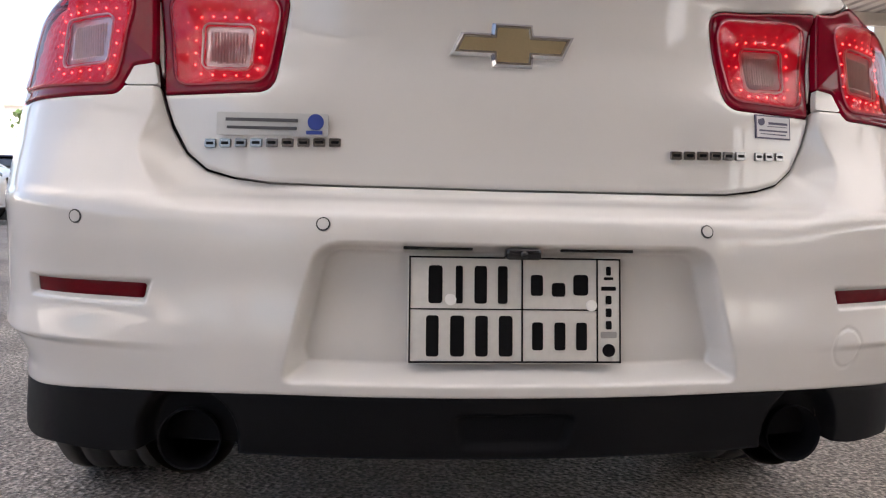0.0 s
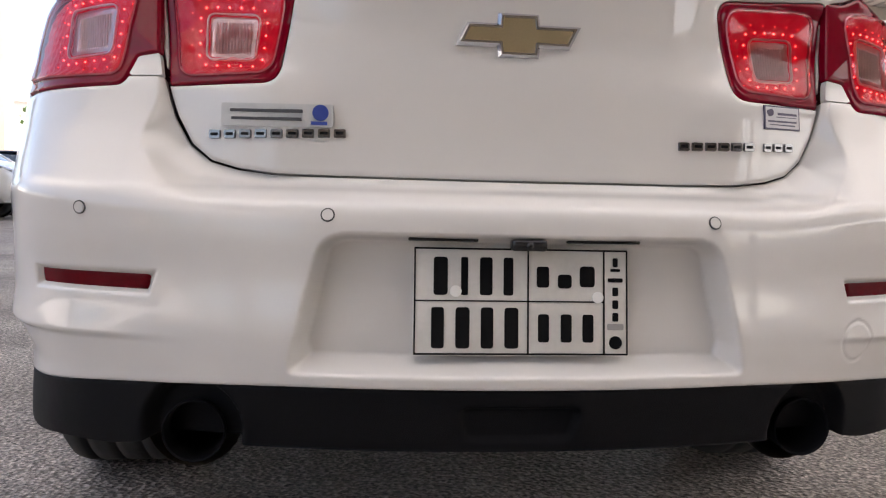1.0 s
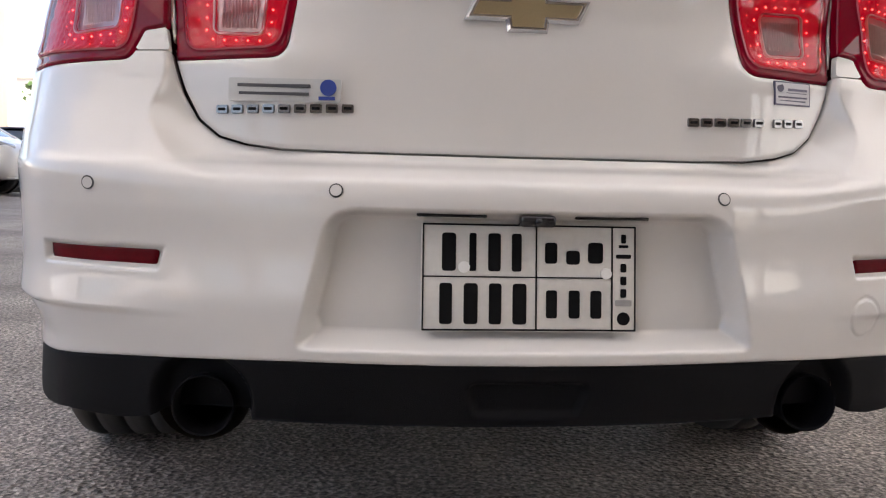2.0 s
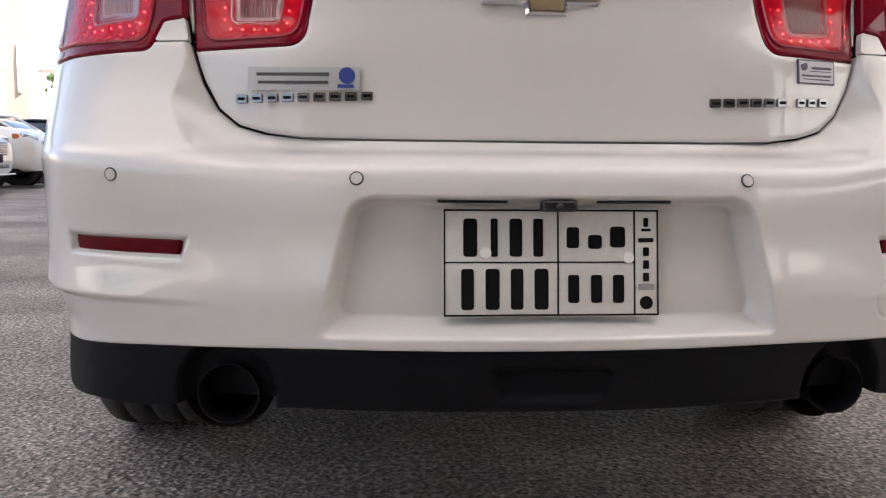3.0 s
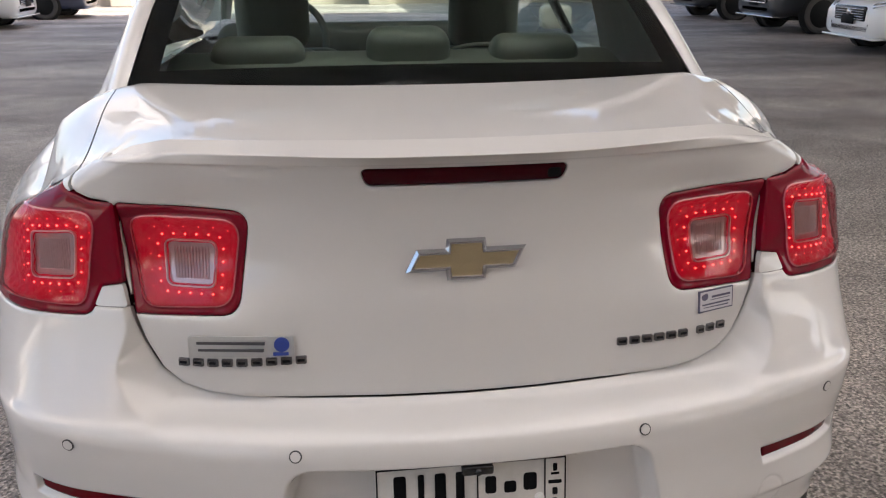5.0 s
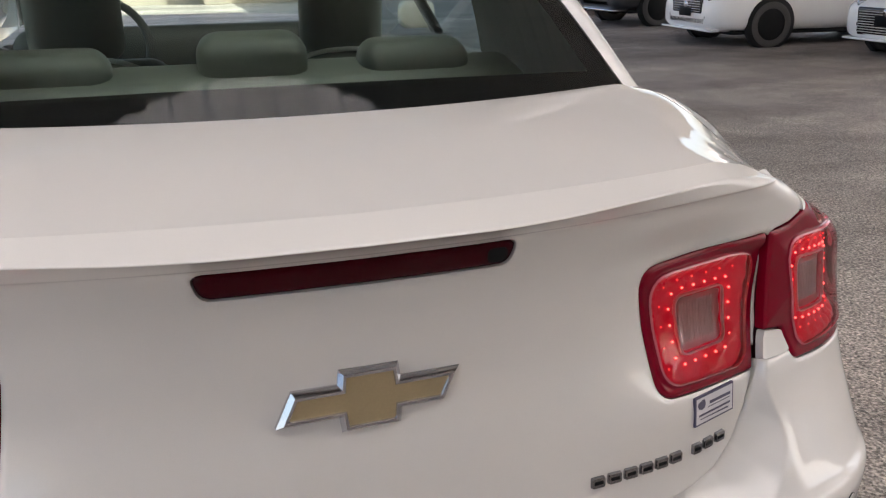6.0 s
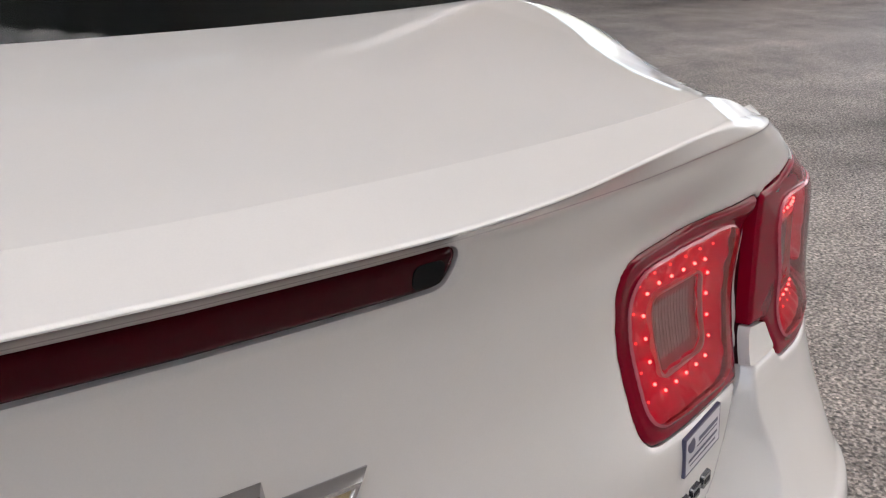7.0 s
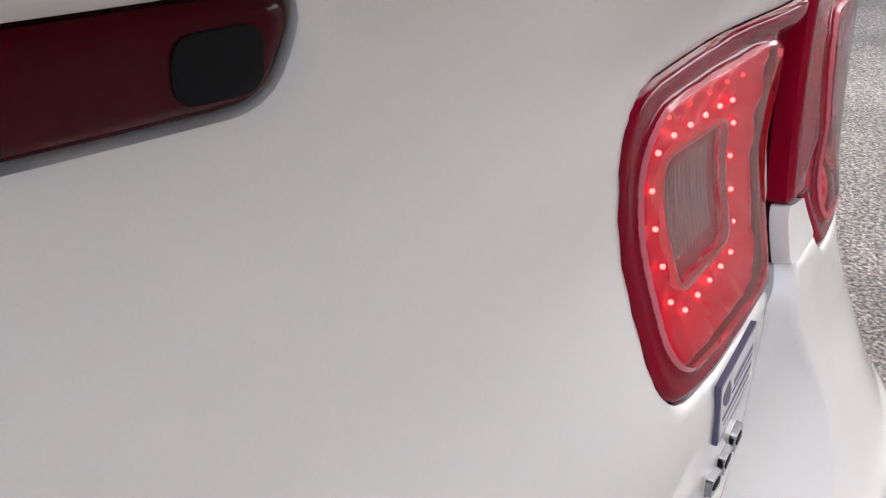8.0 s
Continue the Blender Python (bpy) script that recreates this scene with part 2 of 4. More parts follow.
def inside(poly, u, z):
    """Signed distance to a closed outline, positive inside."""
    u, z = np.asarray(u, float), np.asarray(z, float)
    d = np.full(u.shape, 1e9)
    flip = np.zeros(u.shape, bool)
    n = len(poly)
    for i in range(n):
        (ax, az), (bx, bz) = poly[i], poly[(i + 1) % n]
        ex, ez = bx - ax, bz - az
        t = np.clip(((u - ax) * ex + (z - az) * ez) / max(ex * ex + ez * ez, 1e-12), 0, 1)
        d = np.minimum(d, np.hypot(u - ax - ex * t, z - az - ez * t))
        if abs(ez) > 1e-12:
            flip ^= ((az > z) != (bz > z)) & (u < ex * (z - az) / ez + ax)
    return np.where(flip, d, -d)


def mirrored(poly):
    return [(-u, z) for u, z in poly]


# ---- the hall: an open-sided parking floor ----
def structure(name, bm, mat, label):
    return tagged(part(name, bm, mat, smooth=False), label, kind="structure")


def blocks(items, bevel=.0):
    """One mesh of several boxes (x0, x1, y0, y1, z0, z1)."""
    out = ([], [])
    for x0, x1, y0, y1, z0, z1 in items:
        v = [(x, y, z) for z in (z0, z1) for y in (y0, y1) for x in (x0, x1)]
        f = [(0, 2, 3, 1), (4, 5, 7, 6), (0, 1, 5, 4), (2, 6, 7, 3), (0, 4, 6, 2), (1, 3, 7, 5)]
        out = join(out, (v, f))
    return out


X0, X1, Y0, Y1, ROOF = -14.0, 18.0, -14.0, 26.4, 7.2
# roof edge pulled in to here, letting more sky in from the left
EAVE = -10.1
structure("ground", ([(-400, -400, 0), (400, -400, 0), (400, 400, 0), (-400, 400, 0)], [(0, 1, 2, 3)]), M_ASPHALT, "grey worn asphalt floor, dusty and patchy")
structure("wall_north", blocks([(X0, X1, Y1, Y1 + .2, 0, 1.42)]), M_WALL, "low beige plastered parapet wall")
structure("wall_west", blocks([(X0 - .2, X0, Y0, Y1, 0, 1.1)]), M_WALL, "low beige plastered parapet wall")
structure("wall_east", blocks([(X1, X1 + .2, Y0, Y1, 0, 1.1), (X1, X1 + .2, Y0, Y1, 5.2, ROOF)]), M_WALL, "beige plastered wall with a long opening")
# unseen wall; its solid span keeps bright openings out of the lid's reflection
structure("wall_south", blocks([(X0, X1, Y0 - .2, Y0, 0, 1.0), (EAVE, X1, Y0 - .2, Y0, 5.6, ROOF), (-6.5, 13.4, Y0 - .2, Y0, 1.0, 5.6)] + [(x, x + .9, Y0 - .2, Y0, 1.0, 5.6) for x in (-10.1, 13.4, 17.1)]),
          M_WALL, "unseen beige wall with tall window openings, solid in the middle to dim the lid's reflections")


def ribbed(x0, x1, y0, y1):
    """Ribbed roof sheeting over one rectangle of the plan."""
    out = []
    for k in range(int((x1 - x0) / .5)):
        x = x0 + k * .5
        out += [(x, ROOF), (x + .28, ROOF), (x + .33, ROOF + .08), (x + .45, ROOF + .08)]
    out += [(x1, ROOF)]
    return loft([[(x, y0, z) for x, z in out], [(x, y1, z) for x, z in out]])


NORTH, COURT = 19.0, 7.0  # unseen roof left open beyond NORTH, west of COURT, to brighten the far floor
# roof is unseen; its milky and dull bays are placed for the car's light
structure("ceiling", join(ribbed(-5.1, X1, 2.4, NORTH), ribbed(COURT, X1, NORTH, Y1 + .2)), M_DECKING, "dull grey ribbed metal roof deck")
structure("ceiling_1", ribbed(EAVE, X1, -4.5, 2.4), M_CEIL, "unseen milky translucent ribbed roof sheeting over one bay, added as light from above")
structure("ceiling_2", ribbed(-5.1, X1, Y0 - .2, -4.5), M_DECKING, "dull grey ribbed metal roof deck")
structure("ceiling_3", join(ribbed(EAVE, -5.1, 2.4, NORTH), ribbed(EAVE, -5.1, Y0 - .2, -4.5)), M_CEIL, "unseen milky translucent ribbed roof sheeting over the parked row, added as light from the left")
for k, y in enumerate(np.arange(-10.5, 26, 6.0)):
    structure("beam_%d" % (k + 1), blocks([(EAVE if y < NORTH else COURT, X1, y - .12, y + .12, ROOF - .42, ROOF - .005)]), M_BEAM, "grey steel roof beam")
for x, y in ((-9.57, 22.6), (-9.7, 9.5), (-9.7, -2.5), (13.2, 22.0), (13.2, 10.0), (13.2, -2.0), (1.6, 26.1), (-6.0, 26.1)):
    bm = box(.62, .62, ROOF, pose(0, 0, ROOF / 2), .02)
    c = tagged(part("column", bm, M_COLUMN, smooth=False), "square beige painted column standing on the floor", "column", "columns", "structure")
    c.location = (x, y, 0)
for x, y in ((-9.50, 22.26),):
    t = tagged(new("wall_lamp"), "slim white tube lamp fixed upright on a column", "lamp")
    part("lamp_base", box(.10, .03, 1.30, pose(x, y + .012, 2.85), .005), M_METAL, t)
    part("tube", lathe([(.0, -.62), (.022, -.61), (.022, .61), (.0, .62)], 14, pose(x, y - .03, 2.85, 90)), M_TUBE, t)
for x in np.arange(X0 + 1, X1, 3.2):
    structure("mullion_%d" % int((x - X0) / 3.2 + 1), blocks([(x - .03, x + .03, Y1 + .07, Y1 + .13, 1.424, ROOF - .43)]), M_METAL, "slim white window post")
# railing and bright yard outside the far wall
rail = tagged(new("railing"), "pale metal railing outside behind the parapet", "railing")
for z in (1.25, 1.75, 2.2):
    part("rail", lathe([(.03, -14), (.03, 16)], 10, pose(0, Y1 + 3.2, z, 0, 0, -90)), M_METAL, rail)
for x in np.arange(-14, 16, 1.5):
    part("post", lathe([(.03, 0), (.03, 2.25)], 10, pose(x, Y1 + 3.2, 0, 90)), M_METAL, rail)


def building(name, x0, x1, y0, y1, h, label):
    b = tagged(new(name), label, "building")
    part("wall", blocks([(x0, x1, y0, y1, 0, h)]), M_FACADE, b, smooth=False)
    part("roof", blocks([(x0 - .2, x1 + .2, y0 - .2, y1 + .2, h, h + .4)]), M_CONCRETE, b, smooth=False)
    return b


# backdrop blocks, added so that the view past the parapets is bright
building("yard_backdrop", -30, 40, 46, 56, 5.0, "long pale plastered backdrop block in the sun, added to make the outside bright")
building("yard_backdrop", -46, -38, -40, 40, 4.5, "long pale plastered backdrop block in the sun, added to make the outside bright")
building("yard_backdrop", 44, 52, -40, 40, 5.0, "long pale plastered backdrop block in the sun, added to make the outside bright")


def tree(x, y, seed):
    rnd = random.Random(seed)
    t = tagged(new("tree"), "leafy green tree beyond the parapet", "tree", "yard trees")
    part("trunk", lathe([(.16, 0), (.12, 1.2), (.08, 2.6), (.03, 4.0)], 10, pose(x, y, 0, 90)), M_BEAM, t)
    verts, faces = [], []
    for k in range(900):
        d = Vector((rnd.gauss(0, 1), rnd.gauss(0, 1), rnd.gauss(0, .8))).normalized() * rnd.uniform(.5, 1.25) ** .6 * rnd.choice((.8, 1.1, 1.35))
        c = Vector((x, y, 3.3)) + d
        a, b = Vector((rnd.uniform(-1, 1), rnd.uniform(-1, 1), rnd.uniform(-1, 1))) * .12, Vector((rnd.uniform(-1, 1), rnd.uniform(-1, 1), rnd.uniform(-1, 1))) * .12
        n = len(verts)
        verts += [c - a, c + b, c + a, c - b]
        faces.append((n, n + 1, n + 2, n + 3))
    part("crown", (verts, faces), M_FOLIAGE, t, smooth=False)


for k, (x, y) in enumerate(((4.5, 33), (9.5, 34.5), (-12, 35))):
    tree(x, y, k)


# ---- the shape of the car's tail: x across, y forward, z up ----
def spline(xs, ys, x):
    """Monotone cubic through points."""
    xs, ys, x = np.asarray(xs, float), np.asarray(ys, float), np.asarray(x, float)
    h, d = np.diff(xs), np.diff(ys) / np.diff(xs)
    m = np.zeros_like(xs)
    m[0], m[-1] = d[0], d[-1]
    w = (d[:-1] * d[1:]) > 0
    a, b = 2 * h[1:] + h[:-1], h[1:] + 2 * h[:-1]
    m[1:-1][w] = ((a + b)[w]) / (a[w] / d[:-1][w] + b[w] / d[1:][w])
    i = np.clip(np.searchsorted(xs, x) - 1, 0, len(xs) - 2)
    t = np.clip((x - xs[i]) / h[i], 0, 1)
    return ((1 + 2 * t) * (1 - t) ** 2 * ys[i] + t * (1 - t) ** 2 * h[i] * m[i]
            + t * t * (3 - 2 * t) * ys[i + 1] + t * t * (t - 1) * h[i] * m[i + 1])

def smooth(a, b, x):
    t = np.clip((x - a) / (b - a), 0, 1)
    return t * t * (3 - 2 * t)

# plan curve of the rear: half width and depth
PX = [0, .1, .2, .3, .4, .5, .58, .65, .715, .77, .80, .826, .85, .875, .905, .922, .93, .93, .925, .90, .84, .70, .40, 0]
PY = [.265 * x * x + .15 * x ** 4 for x in PX[:8]] + [.190, .275, .345, .425, .515, .625, .845, 1.18, 1.7, 2.6, 3.3, 3.95, 4.35, 4.60, 4.72, 4.75]
_arc = np.concatenate([[0], np.cumsum(np.hypot(np.diff(PX), np.diff(PY)))])
def plan(u):
    a = np.abs(u)
    return np.sign(u) * spline(_arc, PX, a), spline(_arc, PY, a)
CZ = [.24, .29, .33, .375, .44, .525, .60, .628, .644, .656, .667, .70, .75, .80, .90, .97, 1.02, 1.042, 1.0455, 1.067]
CA = [-0.002, -0.0200, -0.0271, -0.0326, -0.0338, -0.024, -0.0198, -0.010, 0.0171, 0.061, 0.0715, 0.0779, 0.0838, 0.0886, 0.1043, 0.1040, 0.0980, 0.0940, 0.0912, 0.0935]
CB = [-0.006, -0.0190, -0.0231, -0.0276, -0.0338, -0.027, -0.0175, -0.0145, -0.0100, 0.0010, 0.0095, 0.030, 0.0565, 0.0735, 0.0893, 0.0954, 0.0968, 0.097, 0.0975, 0.098]
WZ = [.24, .33, .375, .432, .442, .60, .70, .80, .86, .90, .96, 1.0, 1.03, 1.067]
WW = [.985, .975, .972, .997, 1.001, 1.008, 1.015, 1.012, 1.0, .970, .905, .860, .825, .78]
def lip_out(x):
    """How far the spoiler lip stands out behind the lid's face."""
    return .034 * (1 - smooth(.12, .45, x))


def base(u, z, lid=False):
    """A point of the tail's plain form; lid: of the boot lid, which lies deeper than the bumper round it."""
    x, y = plan(u)
    e = .14 * smooth(.94, .975, z) * smooth(1.035, 1.015, z)
    k = smooth(.56 - e, .68 - e, np.abs(u)) if lid else smooth(.38, .58, np.abs(u))
    high = smooth(.79, .85, z)
    low = spline([0, .38, .46, .54, .62, .70, .77, .82, .88, .96, 1.15, 9], [0, 0, .005, .014, .021, .027, .031, .031, .026, .017, 0, 0], np.abs(u))
    top = spline([0, .40, .52, .61, .667, .75, .785, .84, .92, 1.1, 9], [0, 0, .0045, .0115, .0158, .021, .021, .018, .010, 0, 0], np.abs(u))
    if lid:
        low = top
    y = y - (low * (1 - high) + top * high) * smooth(.47, .67, z)
    y0 = spline(CZ, CA, z) * (1 - k) + spline(CZ, CB, z) * k
    if lid:
        g = smooth(.20, .40, np.abs(u)) * np.clip((.60 - np.abs(u)) / .18, 0, 1)
        y0 = y0 + g * spline([.60, .667, .78, .852, .923, .975, 1.03, 1.1], [-.008, -.010, -.016, -.001, .010, .010, 0, 0], z)
        y0 = y0 - lip_out(np.abs(u)) * np.clip((z - 1.037) / .025, 0, 1) ** 1.6
    w = spline(WZ, WW, z)
    a, b = smooth(.68, 1.05, np.abs(u)), smooth(.4, .9, np.abs(u))
    k = b + (a - b) * smooth(.76, .90, z)
    return np.stack([x * (1 + (w - 1) * k), y + y0, z + 0 * x], -1)


def lip_y(x):
    return .097 + .265 * x * x + .15 * x ** 4


def ridge_y(x):
    """The edge where the spoiler's band meets the flat of the deck."""
    return lip_y(x) + .017 + .025 * x


def deck(x, y):
    """Height of the boot deck and the shoulders beside it."""
    x, y = np.abs(np.asarray(x, float)), np.asarray(y, float)
    xe = np.minimum(x, .5)
    crest, low = ridge_y(xe), lip_y(xe) - lip_out(xe)
    top = 1.064 + .013 * np.clip((y - low) / (crest - low), 0, 1) + .028 * np.clip((y - crest) / .38, 0, 1) ** 1.05 - .010 * x * x
    edge = .45 + .12 * smooth(.22, .60, y)
    z = top - (.75 + .25 * smooth(.2, .45, y)) * spline([0, .05, .10, .14, .17, .21, .30, 1], [0, .010, .032, .058, .080, .106, .145, .155], np.maximum(x - edge, 0))
    side = spline([0, .9, 2, 3.2, 4.2, 4.8], [1.0, 1.0, 1.0, .97, .86, .72], y)
    k = smooth(.6, 1.1, y)
    return z * (1 - k) + side * k


def rim_top(u):
    x, y = plan(u)
    return deck(x, y + .097 - lip_out(np.abs(x)))


def outward(u, z, lid=False):
    e = .002
    du = base(u + e, z, lid) - base(u - e, z, lid)
    dz = base(u, z + e, lid) - base(u, z - e, lid)
    n = np.cross(du, dz)
    return n / np.maximum(np.linalg.norm(n, axis=-1, keepdims=True), 1e-9)


def tail(u, z, h=0.0, lid=False):
    """A point of the tail's skin, h metres proud of it, rounded in towards the shoulder."""
    u, z = np.asarray(u, float), np.asarray(z, float)
    r = .003 + .037 * smooth(.40, .68, np.abs(u))
    below = np.clip(rim_top(u) - z, 0, None)
    inn = np.where(below < r, r - np.sqrt(np.maximum(r * r - (r - below) ** 2, 0)), 0)
    n = outward(u, z, lid)
    flat = n * np.array([1, 1, 0])
    return base(u, z, lid) + n * np.asarray(h, float)[..., None] - flat * inn[..., None]


def on_lid(u, z, h=0.0):
    return tail(u, z, h, True)


def edge_round(d, r=.003):
    d = np.clip(d, 0, r)
    return -.7 * (r - d) ** 2 / r


def sheet(us, zs, field, height, flange=.014, place=tail):
    """The skin where field(u, z) > 0, cut cleanly along its outline, with a folded edge."""
    U, Z = np.meshgrid(us, zs)
    F = field(U, Z)
    nz, nu = U.shape
    pts, index, faces, cuts = [], {}, [], []

    def corner(i, j):
        k = (i, j)
        if k not in index:
            index[k] = len(pts)
            pts.append((U[i, j], Z[i, j]))
        return index[k]

    def crossing(a, b):
        k = (min(a, b), max(a, b))
        if k not in index:
            fa, fb = F[k[0]], F[k[1]]
            t = fa / (fa - fb)
            index[k] = len(pts)
            pts.append((U[k[0]] * (1 - t) + U[k[1]] * t, Z[k[0]] * (1 - t) + Z[k[1]] * t))
        return index[k]

    P = F > 0
    count = P[:-1, :-1].astype(int) + P[1:, :-1] + P[:-1, 1:] + P[1:, 1:]
    for i, j in zip(*np.nonzero(count)):
        q = [(i, j), (i, j + 1), (i + 1, j + 1), (i + 1, j)]
        if count[i, j] == 4:
            faces.append(tuple(corner(*k) for k in q))
            continue
        out, leave = [], []
        for a, b in zip(q, q[1:] + q[:1]):
            if P[a]:
                out.append(corner(*a))
            if P[a] != P[b]:
                k = crossing(a, b)
                out.append(k)
                leave.append((k, P[a]))
        if len(set(out)) >= 3:
            faces.append(tuple(dict.fromkeys(out)))
        if len(leave) == 2:
            (a, ain), (b, _) = leave
            cuts.append((a, b) if ain else (b, a))
    pts = np.array(pts)
    u, z = pts[:, 0], pts[:, 1]
    h = height(u, z, field(u, z))
    verts = list(place(u, z, h))
    if flange and cuts:
        ids = sorted({k for c in cuts for k in c})
        at = {k: n for n, k in enumerate(ids)}
        n0 = len(verts)
        verts += [verts[k] for k in ids]
        verts += list(place(u[ids], z[ids], h[ids] - flange))
        m = len(ids)
        faces += [(n0 + at[b], n0 + at[a], n0 + m + at[a], n0 + m + at[b]) for a, b in cuts]
    return verts, faces


def stick(pts2, center, depth, lift, mat, name, parent, label="", bevel=.0, roll=0.0):
    """A raised flat shape, outlined in (u, z) offsets, laid on the tail's skin at center."""
    cu, cz = center
    lid = cz > .69 and abs(cu) < .53
    o = tail(np.array([cu]), np.array([cz]), np.array([lift]), lid)[0]
    n = outward(np.array([cu]), np.array([cz]), lid)[0]
    side = np.cross([0, 0, 1], n)
    side /= np.linalg.norm(side)
    up = np.cross(n, side)
    m = Matrix.Identity(4)
    for i in range(3):
        m[i][0], m[i][1], m[i][2], m[i][3] = side[i], up[i], n[i], o[i]
    bm = bmesh.new()
    lo = [bm.verts.new((x, y, -.002)) for x, y in pts2]
    f = bm.faces.new(lo)
    if f.normal.z < 0 or f.calc_area() == 0:
        f.normal_update()
    hi = bmesh.ops.extrude_face_region(bm, geom=[f])["geom"]
    for v in hi:
        if isinstance(v, bmesh.types.BMVert):
            v.co.z = depth
            if bevel:
                v.co.x -= math.copysign(min(abs(v.co.x), bevel), v.co.x)
                v.co.y -= math.copysign(min(abs(v.co.y), bevel), v.co.y)
    bm.transform(m @ pose(0, 0, 0, 0, 0, roll))
    return part(name, bm, mat, parent, label, smooth=False)


def rect(w, h):
    return [(-w / 2, -h / 2), (w / 2, -h / 2), (w / 2, h / 2), (-w / 2, h / 2)]


def disc(r, n=20):
    return [(r * math.cos(2 * math.pi * i / n), r * math.sin(2 * math.pi * i / n)) for i in range(n)]


# outlines on the tail, in (u, z)
_lid = [(.0, .668), (.262, .669), (.36, .671), (.416, .677), (.458, .688), (.490, .713), (.514, .755), (.524, .782), (.533, .810),
        (.545, .86), (.548, .972), (.560, .979), (.590, .984), (.611, .993), (.622, 1.004), (.627, 1.03), (.628, 1.2)]
LID = _lid + [(-u, z) for u, z in reversed(_lid[1:])]
LAMP_IN = rounded([(.5455, .978), (.333, .965), (.358, .808), (.529, .801)], [.006, .028, .032, .006])
FRAME_IN = rounded([(.528, .960), (.345, .953), (.367, .820), (.511, .814)], [.028, .030, .032, .028])
SQUARE_IN = rounded([(.480, .916), (.395, .914), (.401, .846), (.480, .847)], [.013] * 4)
LAMP_OUT = rounded([(.549, .978), (.590, .981), (.628, .996), (.66, 1.012), (.80, .985), (.852, .90), (.858, .792), (.602, .802), (.582, .846), (.546, .851)],
                   [.004, .03, .05, .06, .05, .05, .008, .024, .008, .003])
FRAME_OUT = rounded([(.576, .964), (.80, .966), (.840, .89), (.842, .812), (.610, .815)], [.03, .03, .03, .02, .024])
SQUARE_OUT = rounded([(.624, .930), (.720, .921), (.730, .846), (.634, .853)], [.013] * 4)
RECESS = rounded([(-.334, .392), (.338, .392), (.318, .48), (.292, .590), (-.288, .590), (-.314, .48)], [.014, .014, .1, .05, .05, .1])
REFLECTOR = [(.537, .527), (.744, .526), (.739, .500), (.543, .501)]
REFL_POCKET = [(.521, .531), (.750, .530), (.746, .494), (.534, .493)]
PANEL = rounded([(-.100, .352), (.092, .352), (.072, .297), (-.080, .297)], [.02, .02, .012, .012])
BRAKE = rounded([(-.161, 1.0355), (.165, 1.0355), (.155, 1.0085), (-.151, 1.0085)], [.009, .009, .016, .016], 8)


def seam_z(u):
    return spline([0, .3, .6, .9, 1.3], [.376, .376, .366, .345, .33], np.abs(u))


def all_lamps(u, z):
    return np.maximum(inside(LAMP_IN, np.abs(u), z), inside(LAMP_OUT, np.abs(u), z))


def arch(u, z):
    _, y = plan(u)
    rear = np.hypot(y - .92, z - .335) - .365
    front = np.hypot(y - 3.82, z - .335) - .365
    return np.where(np.abs(u) > .9, np.minimum(rear, front), 1.0)


def quarter_seam(u, z):
    """Positive above the joint between bumper and quarter panel."""
    return z - spline([0, .80, .845, .90, 1.0, 1.25, 1.6], [.815, .815, .81, .782, .765, .72, .70], np.abs(u))


def valley(u, z):
    """The bevelled flank of the bumper, which falls to the boot lid's depth beside the gap."""
    d = np.maximum(-inside(LID, u, z), 0)
    w = .012 + .050 * smooth(.80, .70, z) * smooth(.30, .45, np.abs(u))
    step = (base(u, z, True) - base(u, z))[..., 1]
    return np.maximum(step + .008 * smooth(.81, .76, z) * smooth(.3, .45, np.abs(u)), 0) * np.clip(1 - d / w, 0, 1)


def on_bumper(u, z, h=0.0):
    p = tail(u, z, h)
    p[..., 1] += valley(np.asarray(u, float), np.asarray(z, float))
    return p


def bumper_height(u, z, f):
    h = edge_round(f, .003)
    s = inside(RECESS, u, z)
    width = spline([.38, .41, .44, .55, .57, .6], [.026, .026, .013, .013, .010, .010], z)
    t = np.clip(s / width, 0, 1)
    h = h - .044 * (.6 * t + .4 * t * t * (3 - 2 * t))
    a = np.abs(u)
    # crease round the corner, flared above it and tucked in below
    h = h + .0075 * smooth(.46, .70, a) * np.clip((.492 - z) / .054, 0, 1) ** 1.5 * np.clip((z - .429) / .009, 0, 1)
    # shelf below the line that runs round from the lid's gap
    line = .640 + .034 * smooth(.45, .95, a)
    h = h + .0045 * smooth(.36, .60, a) * smooth(.86, .70, a) * np.clip((line - z) / .026, 0, 1) * smooth(.53, .59, z)
    p = inside(REFL_POCKET, np.abs(u), z)
    h = h - .013 * smooth(0, .012, p)
    cap = np.abs(np.hypot(u - .557, (z - .433)) - .031)
    return h - .0018 * smooth(.0026, .0006, cap)


CAR = tagged(new("sedan"), "pearl white four-door sedan with lit red tail lights, parked on asphalt", "car")
U_FINE = np.arange(-.92, .9201, .004)
Z_ALL = np.arange(.36, 1.07, .004)

# black backing sheet behind every gap, in place of the shade inside
part("gap_backing", sheet(np.arange(-1.0, 1.001, .02), np.arange(.30, 1.06, .02),
     lambda u, z: rim_top(u) - .03 - z, lambda u, z, f: np.full(u.shape, -.034) - .05 * (inside(RECESS, u, z) > -.01), 0), M_DARK, CAR)
